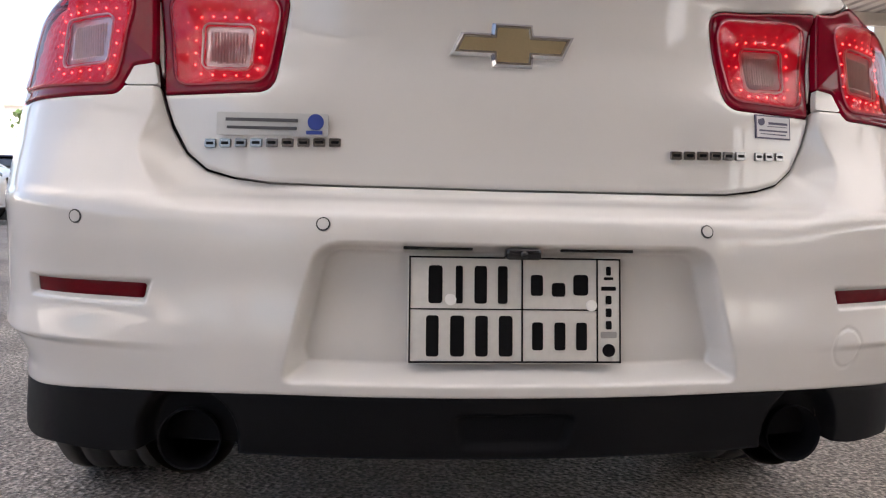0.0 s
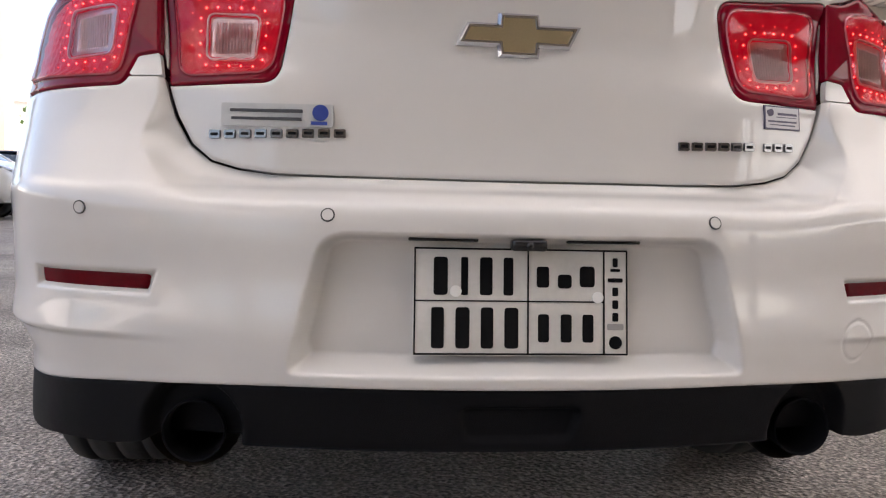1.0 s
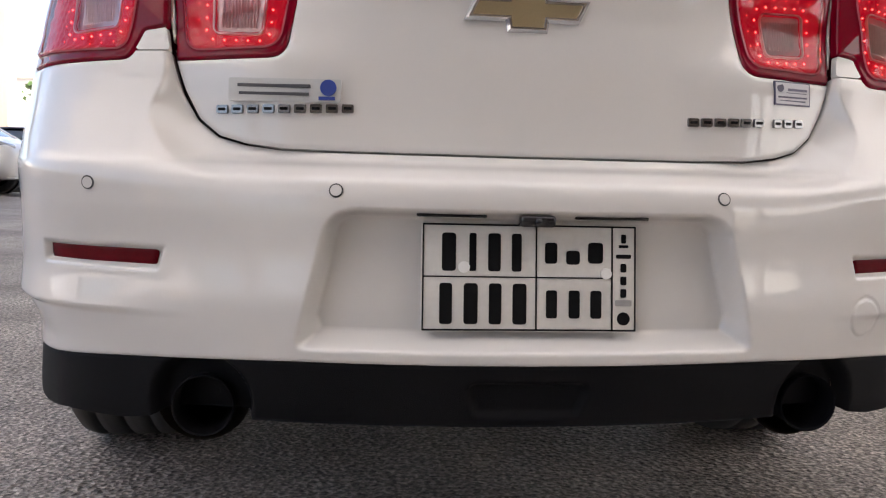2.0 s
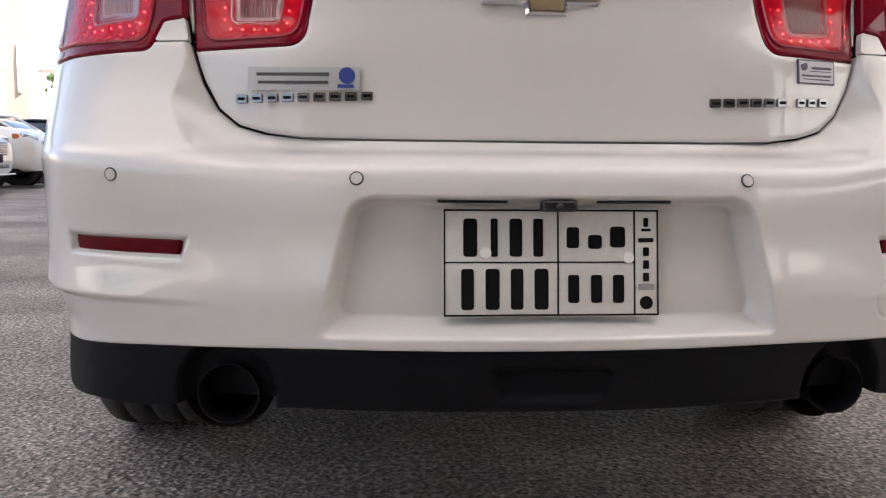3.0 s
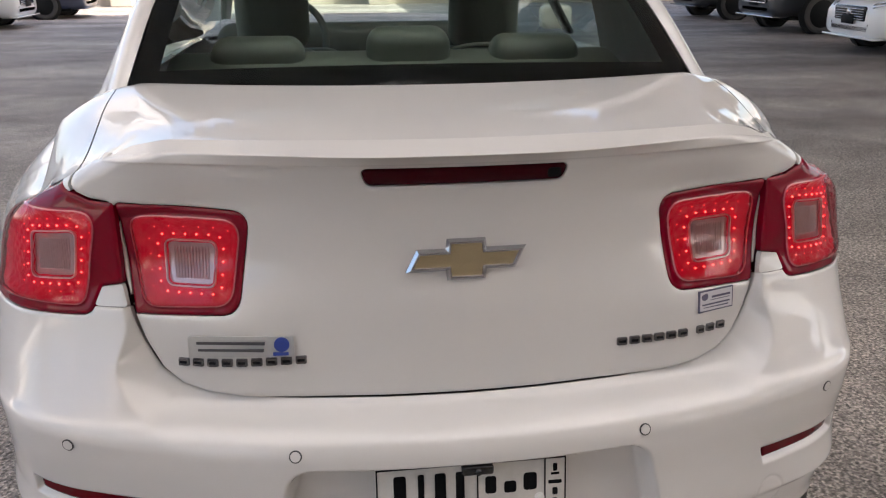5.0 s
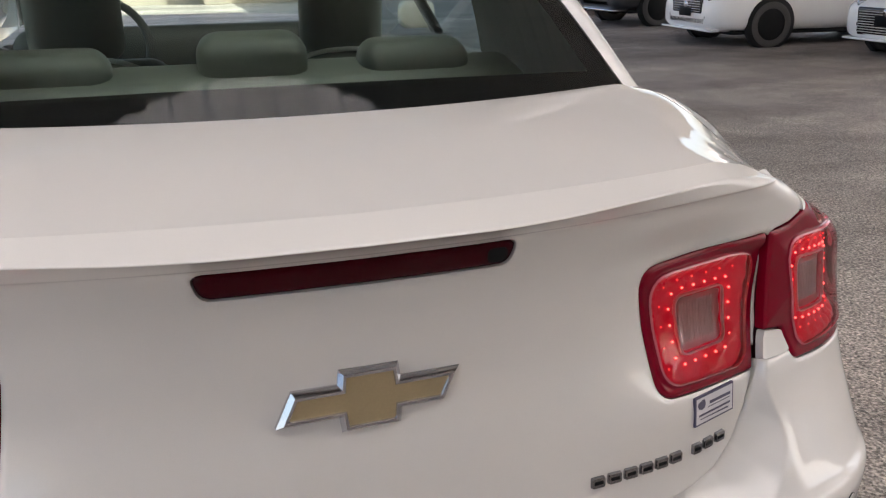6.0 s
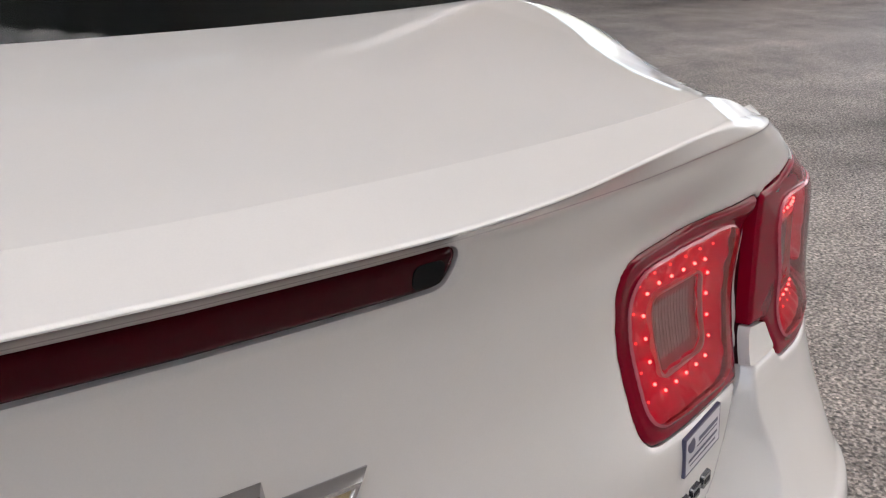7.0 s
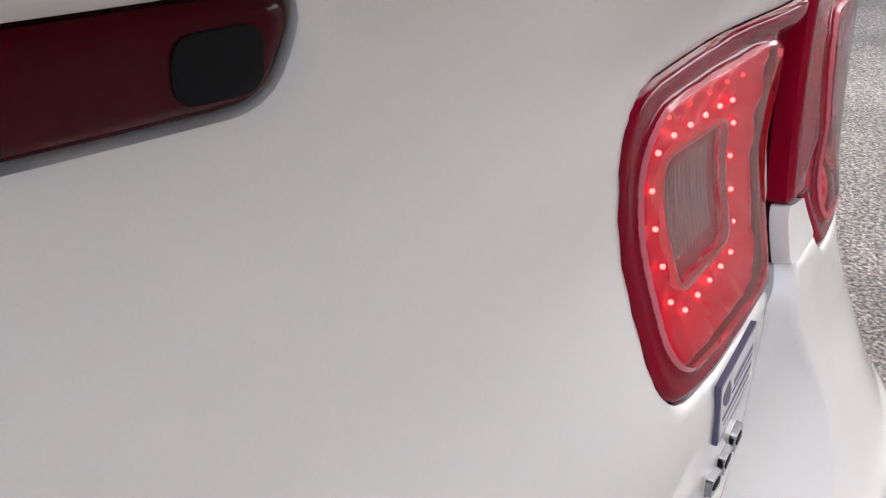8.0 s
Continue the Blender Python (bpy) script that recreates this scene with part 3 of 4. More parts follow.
BUMPER = part("bumper", sheet(np.concatenate([np.arange(-1.24, -.9, .01), np.arange(-.9, .9001, .003), np.arange(.904, 1.25, .01)]), np.arange(.33, .83, .003),
              lambda u, z: np.minimum.reduce([-inside(LID, u, z) - .0016 - .002 * smooth(.69, .75, z), -all_lamps(u, z) - .0015, -quarter_seam(u, z) - .0004, z - seam_z(u), arch(u, z)]),
              bumper_height, .014, on_bumper), M_PEARL, CAR, "pearl white rear bumper with a recess for the plate")
U_SIDE = np.concatenate([np.arange(.52, .92, .004), np.arange(.92, 1.9, .012)])
for s in (-1, 1):
    us = U_SIDE if s > 0 else -U_SIDE[::-1]
    part("quarter_panel", sheet(us, np.concatenate([np.arange(.68, .96, .006), np.arange(.96, 1.08, .002)]),
         lambda u, z: np.minimum.reduce([-inside(LID, u, z) - .0016 - .002 * smooth(.69, .75, z), -all_lamps(u, z) - .0015, quarter_seam(u, z) - .0004, rim_top(u) - z, arch(u, z), 1.86 - np.abs(u)]),
         lambda u, z, f: edge_round(-inside(LID, u, z) - .002, .003), .012), M_PEARL, CAR)
    for name, a, b in (("rear_door", 1.865, 2.76), ("front_door", 2.768, 3.72)):
        us2 = np.linspace(a, b, 40) * s
        part(name, sheet(np.sort(us2), np.linspace(.30, 1.05, 40), lambda u, z: np.minimum.reduce([rim_top(u) - z, z - .30, arch(u, z), np.abs(u) - a, b - np.abs(u)]),
             lambda u, z, f: edge_round(f, .004), .012), M_PEARL, CAR)
    us3 = np.linspace(3.728, 6.0, 90) * s
    part("front_wing", sheet(np.sort(us3), np.linspace(.28, 1.05, 50), lambda u, z: np.minimum.reduce([rim_top(u) - z, z - .28, arch(u, z)]),
         lambda u, z, f: edge_round(f, .004), .012), M_PEARL, CAR)
    us4 = np.linspace(1.35, 2.2, 30) * s
    part("sill", sheet(np.sort(us4), np.linspace(.26, .72, 40), lambda u, z: np.minimum.reduce([-quarter_seam(u, z) - .003 + 0 * z, z - .26, arch(u, z), 1.86 - np.abs(u)]),
         lambda u, z, f: edge_round(f, .004), .012), M_PEARL, CAR)


# boot lid: rear face and deck in one panel
def deck_rows(u_lo, u_hi, nu, ks, corner=.622):
    us = np.linspace(u_lo, u_hi, nu)
    x, y = plan(us)
    top = rim_top(us)
    start = tail(us, top - 1e-6, 0 * us, corner > 0 and abs(us).max() < .63)
    s = np.clip(us / corner, -1, 1)
    gx, gy = .605 * s, .495 + .155 * s * s
    over = np.clip(np.abs(us) - corner, 0, None)
    gx = gx + np.sign(us) * spline([0, .3, .7, 1.4], [0, .11, .19, .20], over)
    gy = gy + spline([0, .3, .7, 1.4, 6], [0, .12, .55, 1.25, 5.9], over)
    xe = np.minimum(np.abs(start[:, 0]), .5)
    ridge = np.maximum(ridge_y(xe) - start[:, 1], .012)
    reach = np.clip(ridge / np.maximum(gy - start[:, 1], .05), .02, .3)
    parts_ = []
    for block in ks:
        rows = []
        for lo, hi in block:
            k = lo * reach + hi * (1 - reach)
            px, py = start[:, 0] * (1 - k) + gx * k, start[:, 1] * (1 - k) + gy * k
            w = 1 - smooth(0, .55, k)
            pz = deck(px, py) + (start[:, 2] - deck(start[:, 0], start[:, 1])) * w
            rows.append(np.stack([px, py, pz], -1))
        parts_.append(loft(rows))
    return join(*parts_)


# the spoiler's sloping band, then the flat of the deck, with a crisp edge between
KS = ([(t, 0) for t in np.linspace(0, 1, 9)], [(1, t) for t in np.linspace(0, 1, 50) ** 1.3])
lid_face = sheet(U_FINE[60:-60], np.concatenate([Z_ALL[70:170], np.arange(Z_ALL[170], 1.07, .0011)]), lambda u, z: np.minimum.reduce([inside(LID, u, z) - .0016, -inside(LAMP_IN, np.abs(u), z) - .0015, rim_top(u) - z, -inside(BRAKE, u, z) - .0008]),
                 lambda u, z, f: edge_round(np.minimum(inside(LID, u, z) - .002, f + .0 * z + np.where(rim_top(u) - z < .006, .01, 0)), .0032), .014, on_lid)
TRUNK = part("trunk_lid", join(lid_face, deck_rows(-.6235, .6235, 200, KS)), M_PEARL, CAR, "pearl white boot lid with a raised spoiler lip")
for s in (-1, 1):
    part("shoulder", deck_rows(.6285, 1.93, 110, KS) if s > 0 else deck_rows(-1.93, -.6285, 110, KS), M_PEARL, CAR)


# ---- tail lights ----
def resample(poly, step):
    p = np.array(poly + poly[:1])
    d = np.concatenate([[0], np.cumsum(np.hypot(*np.diff(p, axis=0).T))])
    n = max(8, round(d[-1] / step))
    t = np.linspace(0, d[-1], n, endpoint=False)
    return np.stack([np.interp(t, d, p[:, 0]), np.interp(t, d, p[:, 1])], -1)


SUNK = .016


def led_mesh(radius, mat):
    bm = bmesh.new()
    bmesh.ops.create_icosphere(bm, subdivisions=1, radius=radius)
    me = bpy.data.meshes.new("led")
    bm.to_mesh(me)
    bm.free()
    me.materials.append(mat)
    return me


LED, LED_GLINT = led_mesh(.0017, M_LED), led_mesh(.0014, M_LED_GLINT)


def tail_light(outline, frame_, square, s, parent, bulge, place):
    """One lamp: red rim, clear-red face with a bead, ribbed clear middle, bowl, diodes and their drawn reflections
    behind.
    """
    if s < 0:
        outline, frame_, square = mirrored(outline), mirrored(frame_), mirrored(square)
    o = np.array(outline)
    us = np.arange(o[:, 0].min() - .006, o[:, 0].max() + .006, .0017)
    zs = np.arange(o[:, 1].min() - .006, o[:, 1].max() + .006, .0017)
    fo, ff, fs = (lambda u, z: np.minimum(inside(outline, u, z), rim_top(u) - z - .004)), (lambda u, z: inside(frame_, u, z)), (lambda u, z: inside(square, u, z))

    def h(u, z, f=None):
        a = fo(u, z)
        return edge_round(a, .005) + .0008 + bulge * smooth(0, .05, a) + .0040 * smooth(-.004, .003, ff(u, z))

    lamp = part("tail_light", sheet(us, zs, lambda u, z: np.minimum(fo(u, z), -ff(u, z)), h, .012, place), M_LENS_RIM, parent, "lit red tail light with a ring of diodes round a clear square")
    part("lens", sheet(us, zs, lambda u, z: ff(u, z) - .0010, h, .003, place), M_LENS, lamp, "clear outer lens").visible_shadow = False
    part("bead", sheet(us, zs, lambda u, z: .0010 - np.abs(ff(u, z)), lambda u, z, f: h(u, z) + .0006, .004, place), M_BEAD, lamp)
    q = np.array(square)
    z0, z1 = q[:, 1].min(), q[:, 1].max()
    u0, u1 = q[:, 0].min(), q[:, 0].max()
    part("square_bead", sheet(us, zs, lambda u, z: .0012 - np.abs(fs(u, z)), lambda u, z, f: h(u, z) - SUNK, .008, place), M_BEAD_CLEAR, lamp)
    part("ribbed_insert", sheet(np.arange(u0 - .004, u1 + .004, .0011), np.arange(z0 - .004, z1 + .004, .0011), lambda u, z: fs(u, z) + .001,
         lambda u, z, f: h(u, z) - SUNK - .007 + .0013 * np.sin(u / .0050 * 2 * np.pi) * smooth(.010, .016, fs(u, z)), .006, place), M_RIB, lamp, "clear ribbed reversing lens")
    part("reflector_bowl", sheet(us[::2], zs[::2], lambda u, z: np.minimum(fo(u, z) - .004, .004 - np.minimum(fs(u, z), 1)),
         lambda u, z, f: h(u, z) - .008 - (SUNK - .004) * smooth(.0, .022, ff(u, z)) + .0012 * np.sin(u / .004) * np.sin(z / .004), 0, place), M_BOWL, lamp)
    c = q.mean(0)
    # inner ring of diodes, outer ring of dots drawn as their reflections
    for off, step, data in ((.0095, .0190, LED), (.0215, .0240, LED_GLINT)):
        grow = c + (q - c) * (1 + off / (.5 * min(u1 - u0, z1 - z0)))
        for u, z in resample([tuple(p) for p in grow], step):
            if ff(np.array([u]), np.array([z]))[0] < .008:
                continue
            d = part("diode_dot", data, None, lamp)
            d.location = place(np.array([u]), np.array([z]), h(np.array([u]), np.array([z])) - SUNK - .001)[0]
    return lamp


for s in (-1, 1):
    tail_light(LAMP_IN, FRAME_IN, [(u + .003 + .007 * s, z) for u, z in SQUARE_IN], s, CAR, .003, on_lid)
    tail_light(LAMP_OUT, FRAME_OUT, SQUARE_OUT, s, CAR, .005, tail)

# third brake light in the lid
part("brake_light", sheet(np.arange(-.17, .171, .003), np.arange(1.0, 1.045, .003), lambda u, z: inside(BRAKE, u, z) - .001,
     lambda u, z, f: -.0015 + edge_round(f, .004), .01, on_lid), M_BRAKE, TRUNK, "dark red high brake light strip, unlit")
stick(rounded(rect(.022, .016), [.006] * 4), (.141, 1.0215), .0015, -.0022, M_INK, "brake_light_camera", TRUNK, "small dark camera lens")

# emblem: plain winged cross, gold in a chrome frame
_em = [(-.097, -.018), (-.079, .018), (-.033, .018), (-.031, .034), (.031, .034), (.033, .018), (.097, .018), (.079, -.018), (.033, -.018), (.031, -.034), (-.031, -.034), (-.033, -.018)]


def emblem():
    o = on_lid(np.array([.003]), np.array([.887]), np.array([.0]))[0]
    n = outward(np.array([.003]), np.array([.887]), True)[0]
    side = np.cross([0, 0, 1], n)
    side /= np.linalg.norm(side)
    up = np.cross(n, side)
    m = Matrix.Identity(4)
    for i in range(3):
        m[i][0], m[i][1], m[i][2], m[i][3] = side[i], up[i], n[i], o[i]

    def shrink(k):
        out = []
        N = len(_em)
        for i, p in enumerate(_em):
            p, a, b = Vector(p), Vector(_em[i - 1]), Vector(_em[(i + 1) % N])
            e1, e2 = (p - a).normalized(), (b - p).normalized()
            n1, n2 = Vector((e1.y, -e1.x)), Vector((e2.y, -e2.x))
            w = (n1 + n2) / (1 + n1.dot(n2))
            out.append(p + w * k)
        return out
    rings = [(0, -.004), (0, .002), (.0045, .0085), (.0075, .0085), (.0085, .0065)]
    bm = bmesh.new()
    loops = [[bm.verts.new((p.x, p.y, z)) for p in shrink(k)] for k, z in rings]
    for a, b in zip(loops, loops[1:]):
        for i in range(len(_em)):
            j = (i + 1) % len(_em)
            bm.faces.new((a[i], a[j], b[j], b[i]))
    bm.transform(m)
    e = part("emblem", bm, M_CHROME, TRUNK, "chrome and gold winged cross emblem", smooth=False)
    bm = bmesh.new()
    face = [bm.verts.new((p.x, p.y, .0068)) for p in shrink(.0083)]
    bm.faces.new(face)
    bmesh.ops.triangulate(bm, faces=bm.faces[:])
    bm.transform(m)
    part("emblem_face", bm, M_GOLD, e, "satin gold face", smooth=False)


emblem()


# ---- lettering as plain bars, stickers ----
def bars(us, z, w, h, mat, parent, name, label, depth=.004, slope=0.0, bevel=.001):
    for k, (u, ww) in enumerate(us):
        bar = stick(rounded(rect(ww, h), [.002] * 4, 2), (u, z + slope * k), depth, .0, mat, name, parent, label, bevel)
        stick(rounded(rect(ww * .62, h * .30), [.001] * 4, 2), (u, z + slope * k), depth + .0004, .0, M_INK, "bar_slot", bar)


bars([(-.452 + .0236 * k, .0188) for k in range(9)], .7275, .02, .014, M_DARKCHROME, TRUNK, "name_bar", "chrome lettering bar", slope=.0006)
bars([(.268 + .0226 * k, .019) for k in range(6)] + [(.4165, .016), (.4375, .018), (.460, .018)], .729, .02, .0145, M_DARKCHROME, TRUNK, "model_bar", "chrome lettering bar", slope=.0006)
STICKER = stick(rounded(rect(.166, .034), [.003] * 4, 3), (-.357, .757), .0016, 0, M_STICKER, "dealer_sticker", TRUNK, "silver dealer sticker with a blue oval")
stick(disc(.012, 24), (-.292, .761), .0025, .0052, M_BLUE, "blue_oval", STICKER)
stick(rect(.024, .005), (-.294, .7455), .0025, .0052, M_BLUE, "blue_bar", STICKER)
stick(rect(.108, .0046), (-.373, .7632), .0021, .0018, M_INKDARK, "writing_bar", STICKER)
stick(rect(.104, .0042), (-.373, .7515), .0021, .0018, M_INKDARK, "writing_bar", STICKER)
SMALL = stick(rect(.076, .038), (.447, .7815), .0014, 0, M_VIOLET, "small_sticker", TRUNK, "small pale violet sticker with a dark border", roll=0)
stick(rect(.0715, .0335), (.447, .7815), .0017, 0, M_PAPER, "sticker_paper", SMALL)
stick(disc(.0072, 14), (.421, .790), .0020, .0006, M_VIOLET, "round_mark", SMALL)
stick(rect(.042, .008), (.457, .7895), .0020, 0, M_VIOLET, "writing_bar", SMALL)
stick(rect(.044, .0012), (.455, .7825), .0020, 0, M_VIOLET, "writing_bar", SMALL)
stick(rect(.062, .0028), (.447, .7755), .0020, 0, M_VIOLET, "writing_bar", SMALL)
stick(rect(.056, .0028), (.447, .7695), .0020, 0, M_VIOLET, "writing_bar", SMALL)

# ---- bumper details ----
for s in (-1, 1):
    r = [(s * u, z) for u, z in REFLECTOR]
    us = np.sort(s * np.arange(.53, .752, .004))
    part("reflector", sheet(us, np.arange(.49, .535, .003), lambda u, z: inside(r, u, z), lambda u, z, f: -.009 + edge_round(f, .004), .006), M_REFLECTOR, BUMPER, "dark red reflector strip")
    for u, z in ((.280 + .003 * s, .614), (.655 + .013 * s, .616)):
        up = float(bumper_height(np.array([s * u]), np.array([z]), np.array([1.0]))[0])
        ring = stick([(x, y) for x, y in disc(.0100, 28)], (s * u, z), .0012, up, M_RIM_GREY, "parking_sensor", BUMPER, "round parking sensor with a dark ring")
        stick(disc(.0080, 28), (s * u, z), .0020, up, M_PEARL, "sensor_face", ring)



def diffuser_height(u, z, f):
    h = -.003 + edge_round(seam_z(u) - z, .004)
    for s in (-1, 1):
        h = h - .030 * smooth(.083, .068, np.hypot(u - s * .475, z - .300))
    return h - .010 * smooth(0, .009, inside(PANEL, u, z))


def diffuser_bottom(u):
    return .284 - .015 * smooth(.50, .62, np.abs(u)) - .012 * smooth(.68, .88, np.abs(u))


part("diffuser", sheet(np.arange(-.96, .961, .005), np.arange(.236, .40, .004),
                lambda u, z: np.minimum.reduce([seam_z(u) - z - .0015, z - diffuser_bottom(u), .95 - np.abs(u)]), diffuser_height, .05), M_BLACK, CAR, "black plastic lower diffuser")


def tube(x, label):
    out = [(.040, .26), (.0425, .0), (.0445, -.012), (.0450, -.022), (.0438, -.026), (.0415, -.020), (.040, .0), (.038, .24), (.0, .24)]
    ob = part("exhaust_tip", lathe(out, 40, pose(x, .070, .300)), M_EXHAUST, CAR, label)
    part("heat_shield", lathe([(.070, .03), (.066, .10), (.058, .16)], 32, pose(x - .006, .062, .306)), M_BRONZE, ob, "heat tinted metal liner")


tube(-.462, "near-black round exhaust tip")
tube(.456, "near-black round exhaust tip")

# ---- number plate, with its writing as bars ----
PLATE_AT = pose(0, -.0045, .4205) @ pose(0, 0, 0, -7.4)
PLATE = part("number_plate", box(.312, .003, .153, PLATE_AT @ pose(0, 0, .0765), .0012), M_PLATE, CAR, "white plate with black bars in a black frame")


def on_plate(name, x, z, w, h, mat, d=.0012, pts=None):
    bm = bmesh.new()
    f = bm.faces.new([bm.verts.new((px + x, 0, pz + z)) for px, pz in (pts or rounded(rect(w, h), [min(w, h) * .25] * 4, 3))])
    up = bmesh.ops.extrude_face_region(bm, geom=[f])["geom"]
    for v in up:
        if isinstance(v, bmesh.types.BMVert):
            v.co.y -= d
    bm.transform(PLATE_AT @ pose(0, -.0014, 0))
    return part(name, bm, mat, PLATE, smooth=False)


for z in (.0022, .1508):
    on_plate("frame_bar", 0, z, .309, .0026, M_INK)
for x in (-.1535, .1535, .0085, .1195):
    on_plate("frame_bar", x, .0765, .0022, .150, M_INK)
on_plate("frame_bar", -.017, .0770, .272, .0020, M_INK)
for x, w in ((-.121, .018), (-.0855, .020), (-.0505, .018), (-.0155, .020)):
    on_plate("number_bar", x, .039, w, .058, M_INK)
for x, w in ((-.117, .020), (-.083, .010), (-.052, .018), (-.020, .014)):
    on_plate("number_bar", x, .112, w, .054, M_INK)
for x in (.031, .064, .096):
    on_plate("number_bar", x, .039, .016, .040, M_INK)
for x, z, w, h in ((.030, .112, .018, .030), (.062, .106, .020, .020), (.095, .113, .022, .030)):
    on_plate("number_bar", x, z, w, h, M_INK)
for z in (.092, .0735, .0555):
    on_plate("writing_bar", .1365, z, .0085, .0125, M_INK)
on_plate("writing_bar", .1365, .1085, .022, .006, M_INK)
on_plate("writing_bar", .1365, .123, .014, .004, M_INK)
on_plate("writing_bar", .1365, .134, .007, .013, M_INK)
on_plate("grey_bar", .1365, .0415, .024, .009, M_INKGREY)
on_plate("round_mark", .1365, .019, 0, 0, M_INK, pts=disc(.0095, 24))
for x, z in ((-.0955, .0905), (.1105, .0835)):
    on_plate("bolt_cap", x, z, 0, 0, M_BOLT, .003, disc(.0082, 20))
# strip with the plate lamps and the small camera above the plate
for x, w in ((-.115, .098), (.115, .108)):
    part("plate_lamp_slot", box(w, .010, .005, pose(x, -.001 + .3 * x * x, .5835, 0, 0, math.copysign(2, x)), .0015), M_GLOSSBLACK, BUMPER)
part("reversing_camera", box(.050, .022, .016, pose(.004, -.010, .578), .004), M_GLOSSBLACK, BUMPER, "small black reversing camera")
part("camera_lens", lathe([(.0, -.001), (.0045, -.001), (.0058, .003)], 16, pose(.004, -.024, .577)), M_GLOSSBLACK, bpy.data.objects["reversing_camera"])

# ---- greenhouse ----
RAIL_A_X, RAIL_A_Y, RAIL_A_Z = [.662, .634, .610, .585, .575, .575, .60, .67, .72], [.70, .90, 1.10, 1.35, 1.75, 2.2, 2.7, 3.25, 3.55], [1.056, 1.205, 1.315, 1.400, 1.448, 1.455, 1.405, 1.20, 1.03]
RAIL_B_X, RAIL_B_Y, RAIL_B_Z = [.605, .575, .548, .52], [.650, .90, 1.12, 1.36], [1.080, 1.238, 1.340, 1.418]


def along(xs, ys, zs, t):
    k = np.linspace(0, 1, len(xs))
    return np.stack([spline(k, a, t) for a in (xs, ys, zs)], -1)


T = np.linspace(0, 1, 60)
A, B = along(RAIL_A_X, RAIL_A_Y, RAIL_A_Z, T), along(RAIL_B_X, RAIL_B_Y, RAIL_B_Z, np.linspace(0, 1, 30))


def window_point(s, t, lift=0.0):
    b = along(RAIL_B_X, RAIL_B_Y, RAIL_B_Z, t)
    x = b[..., 0] * s
    bow = (1 - s * s)
    y = b[..., 1] - .150 * bow * (1 - t) - .03 * bow * t
    z = b[..., 2] + .018 * bow + .022 * np.sin(np.pi * t) * bow
    return np.stack([x, y - .3 * lift, z + lift], -1)


S = np.linspace(-1, 1, 41)
REAR = part("rear_window", loft([window_point(S, np.full(S.shape, t)) for t in np.linspace(0, 1, 24)]), M_GLASS, CAR, "green tinted rear window with a black border")
REAR.visible_shadow = False


def frit(s0, s1, t0, t1, n=24):
    return loft([window_point(np.linspace(s0, s1, n), np.full(n, t), -.004) for t in np.linspace(t0, t1, 12)])


part("border", frit(-1, 1, 0, .075, 40), M_FRIT, REAR)
part("border", frit(-1, -.90, .075, 1), M_FRIT, REAR)
part("border", frit(.90, 1, .075, 1), M_FRIT, REAR)
part("border", frit(-.90, .90, .95, 1), M_FRIT, REAR)
for s in (-1, 1):
    rows = []
    t_a = np.linspace(0, .42, 30)
    a = along(RAIL_A_X, RAIL_A_Y, RAIL_A_Z, t_a)
    b = along(RAIL_B_X, RAIL_B_Y, RAIL_B_Z, np.linspace(0, 1, 30))
    for w in np.linspace(0, 1, 10):
        p = b * (1 - w) + a * w
        p[:, 2] += .016 * math.sin(math.pi * w)
        p[:, 1] -= .010 * math.sin(math.pi * w)
        rows.append(p * np.array([s, 1, 1]))
    sill = np.stack([np.interp(t_a, [0, .12, .42], [.70, .74, .80]), np.interp(t_a, [0, .42], [.78, 1.75]), np.interp(t_a, [0, .12, .42], [1.018, 1.0, 1.0])], -1)
    for w in np.linspace(.1, 1, 8):
        p = a * (1 - w) + sill * w
        p[:, 0] += .012 * math.sin(math.pi * w)
        rows.append(p * np.array([s, 1, 1]))
    part("rear_pillar", loft(rows), M_PEARL, CAR)
    part("pillar_trim", loft([r * np.array([.955, 1, 1]) + np.array([0, .012, -.012]) for r in rows]), M_LINER, CAR)
    tw = np.linspace(.42, 1, 30)
    a = along(RAIL_A_X, RAIL_A_Y, RAIL_A_Z, tw)
    sill = np.stack([np.full(30, .80), np.interp(tw, [.42, 1], [1.75, 3.55]), np.interp(tw, [.42, 1], [1.0, .97])], -1)
    g = part("side_window", loft([(a * (1 - w) + sill * w) * np.array([s, 1, 1]) for w in np.linspace(0.06, 1, 8)]), M_GLASS, CAR)
    g.visible_shadow = False
    part("roof_rail", loft([(a + np.array([d, 0, e])) * np.array([s, 1, 1]) for d, e in ((-.05, .004), (-.02, .006), (.0, 0), (.012, -.03), (.01, -.05))]), M_PEARL, CAR)
    part("middle_pillar", box(.02, .10, .44, pose(s * .70, 2.35, 1.235, 0, -s * 30, 0), .006), M_GLOSSBLACK, CAR)
    part("wing_mirror", box(.16, .10, .12, pose(s * .96, 3.12, 1.06), .035, 4), M_PEARL, CAR)
roof_t = np.linspace(.36, .70, 24)
ra = along(RAIL_A_X, RAIL_A_Y, RAIL_A_Z, roof_t)
part("roof", loft([np.stack([ra[:, 0] * s, ra[:, 1], ra[:, 2] + .035 * (1 - s * s)], -1) for s in np.linspace(-1, 1, 25)]), M_PEARL, CAR)
part("headliner", loft([np.stack([ra[:, 0] * s * .95, ra[:, 1], ra[:, 2] - .03 + .03 * (1 - s * s)], -1) for s in np.linspace(-1, 1, 25)]), M_LINER, CAR)
wt = np.linspace(.70, 1, 20)
wa = along(RAIL_A_X, RAIL_A_Y, RAIL_A_Z, wt)
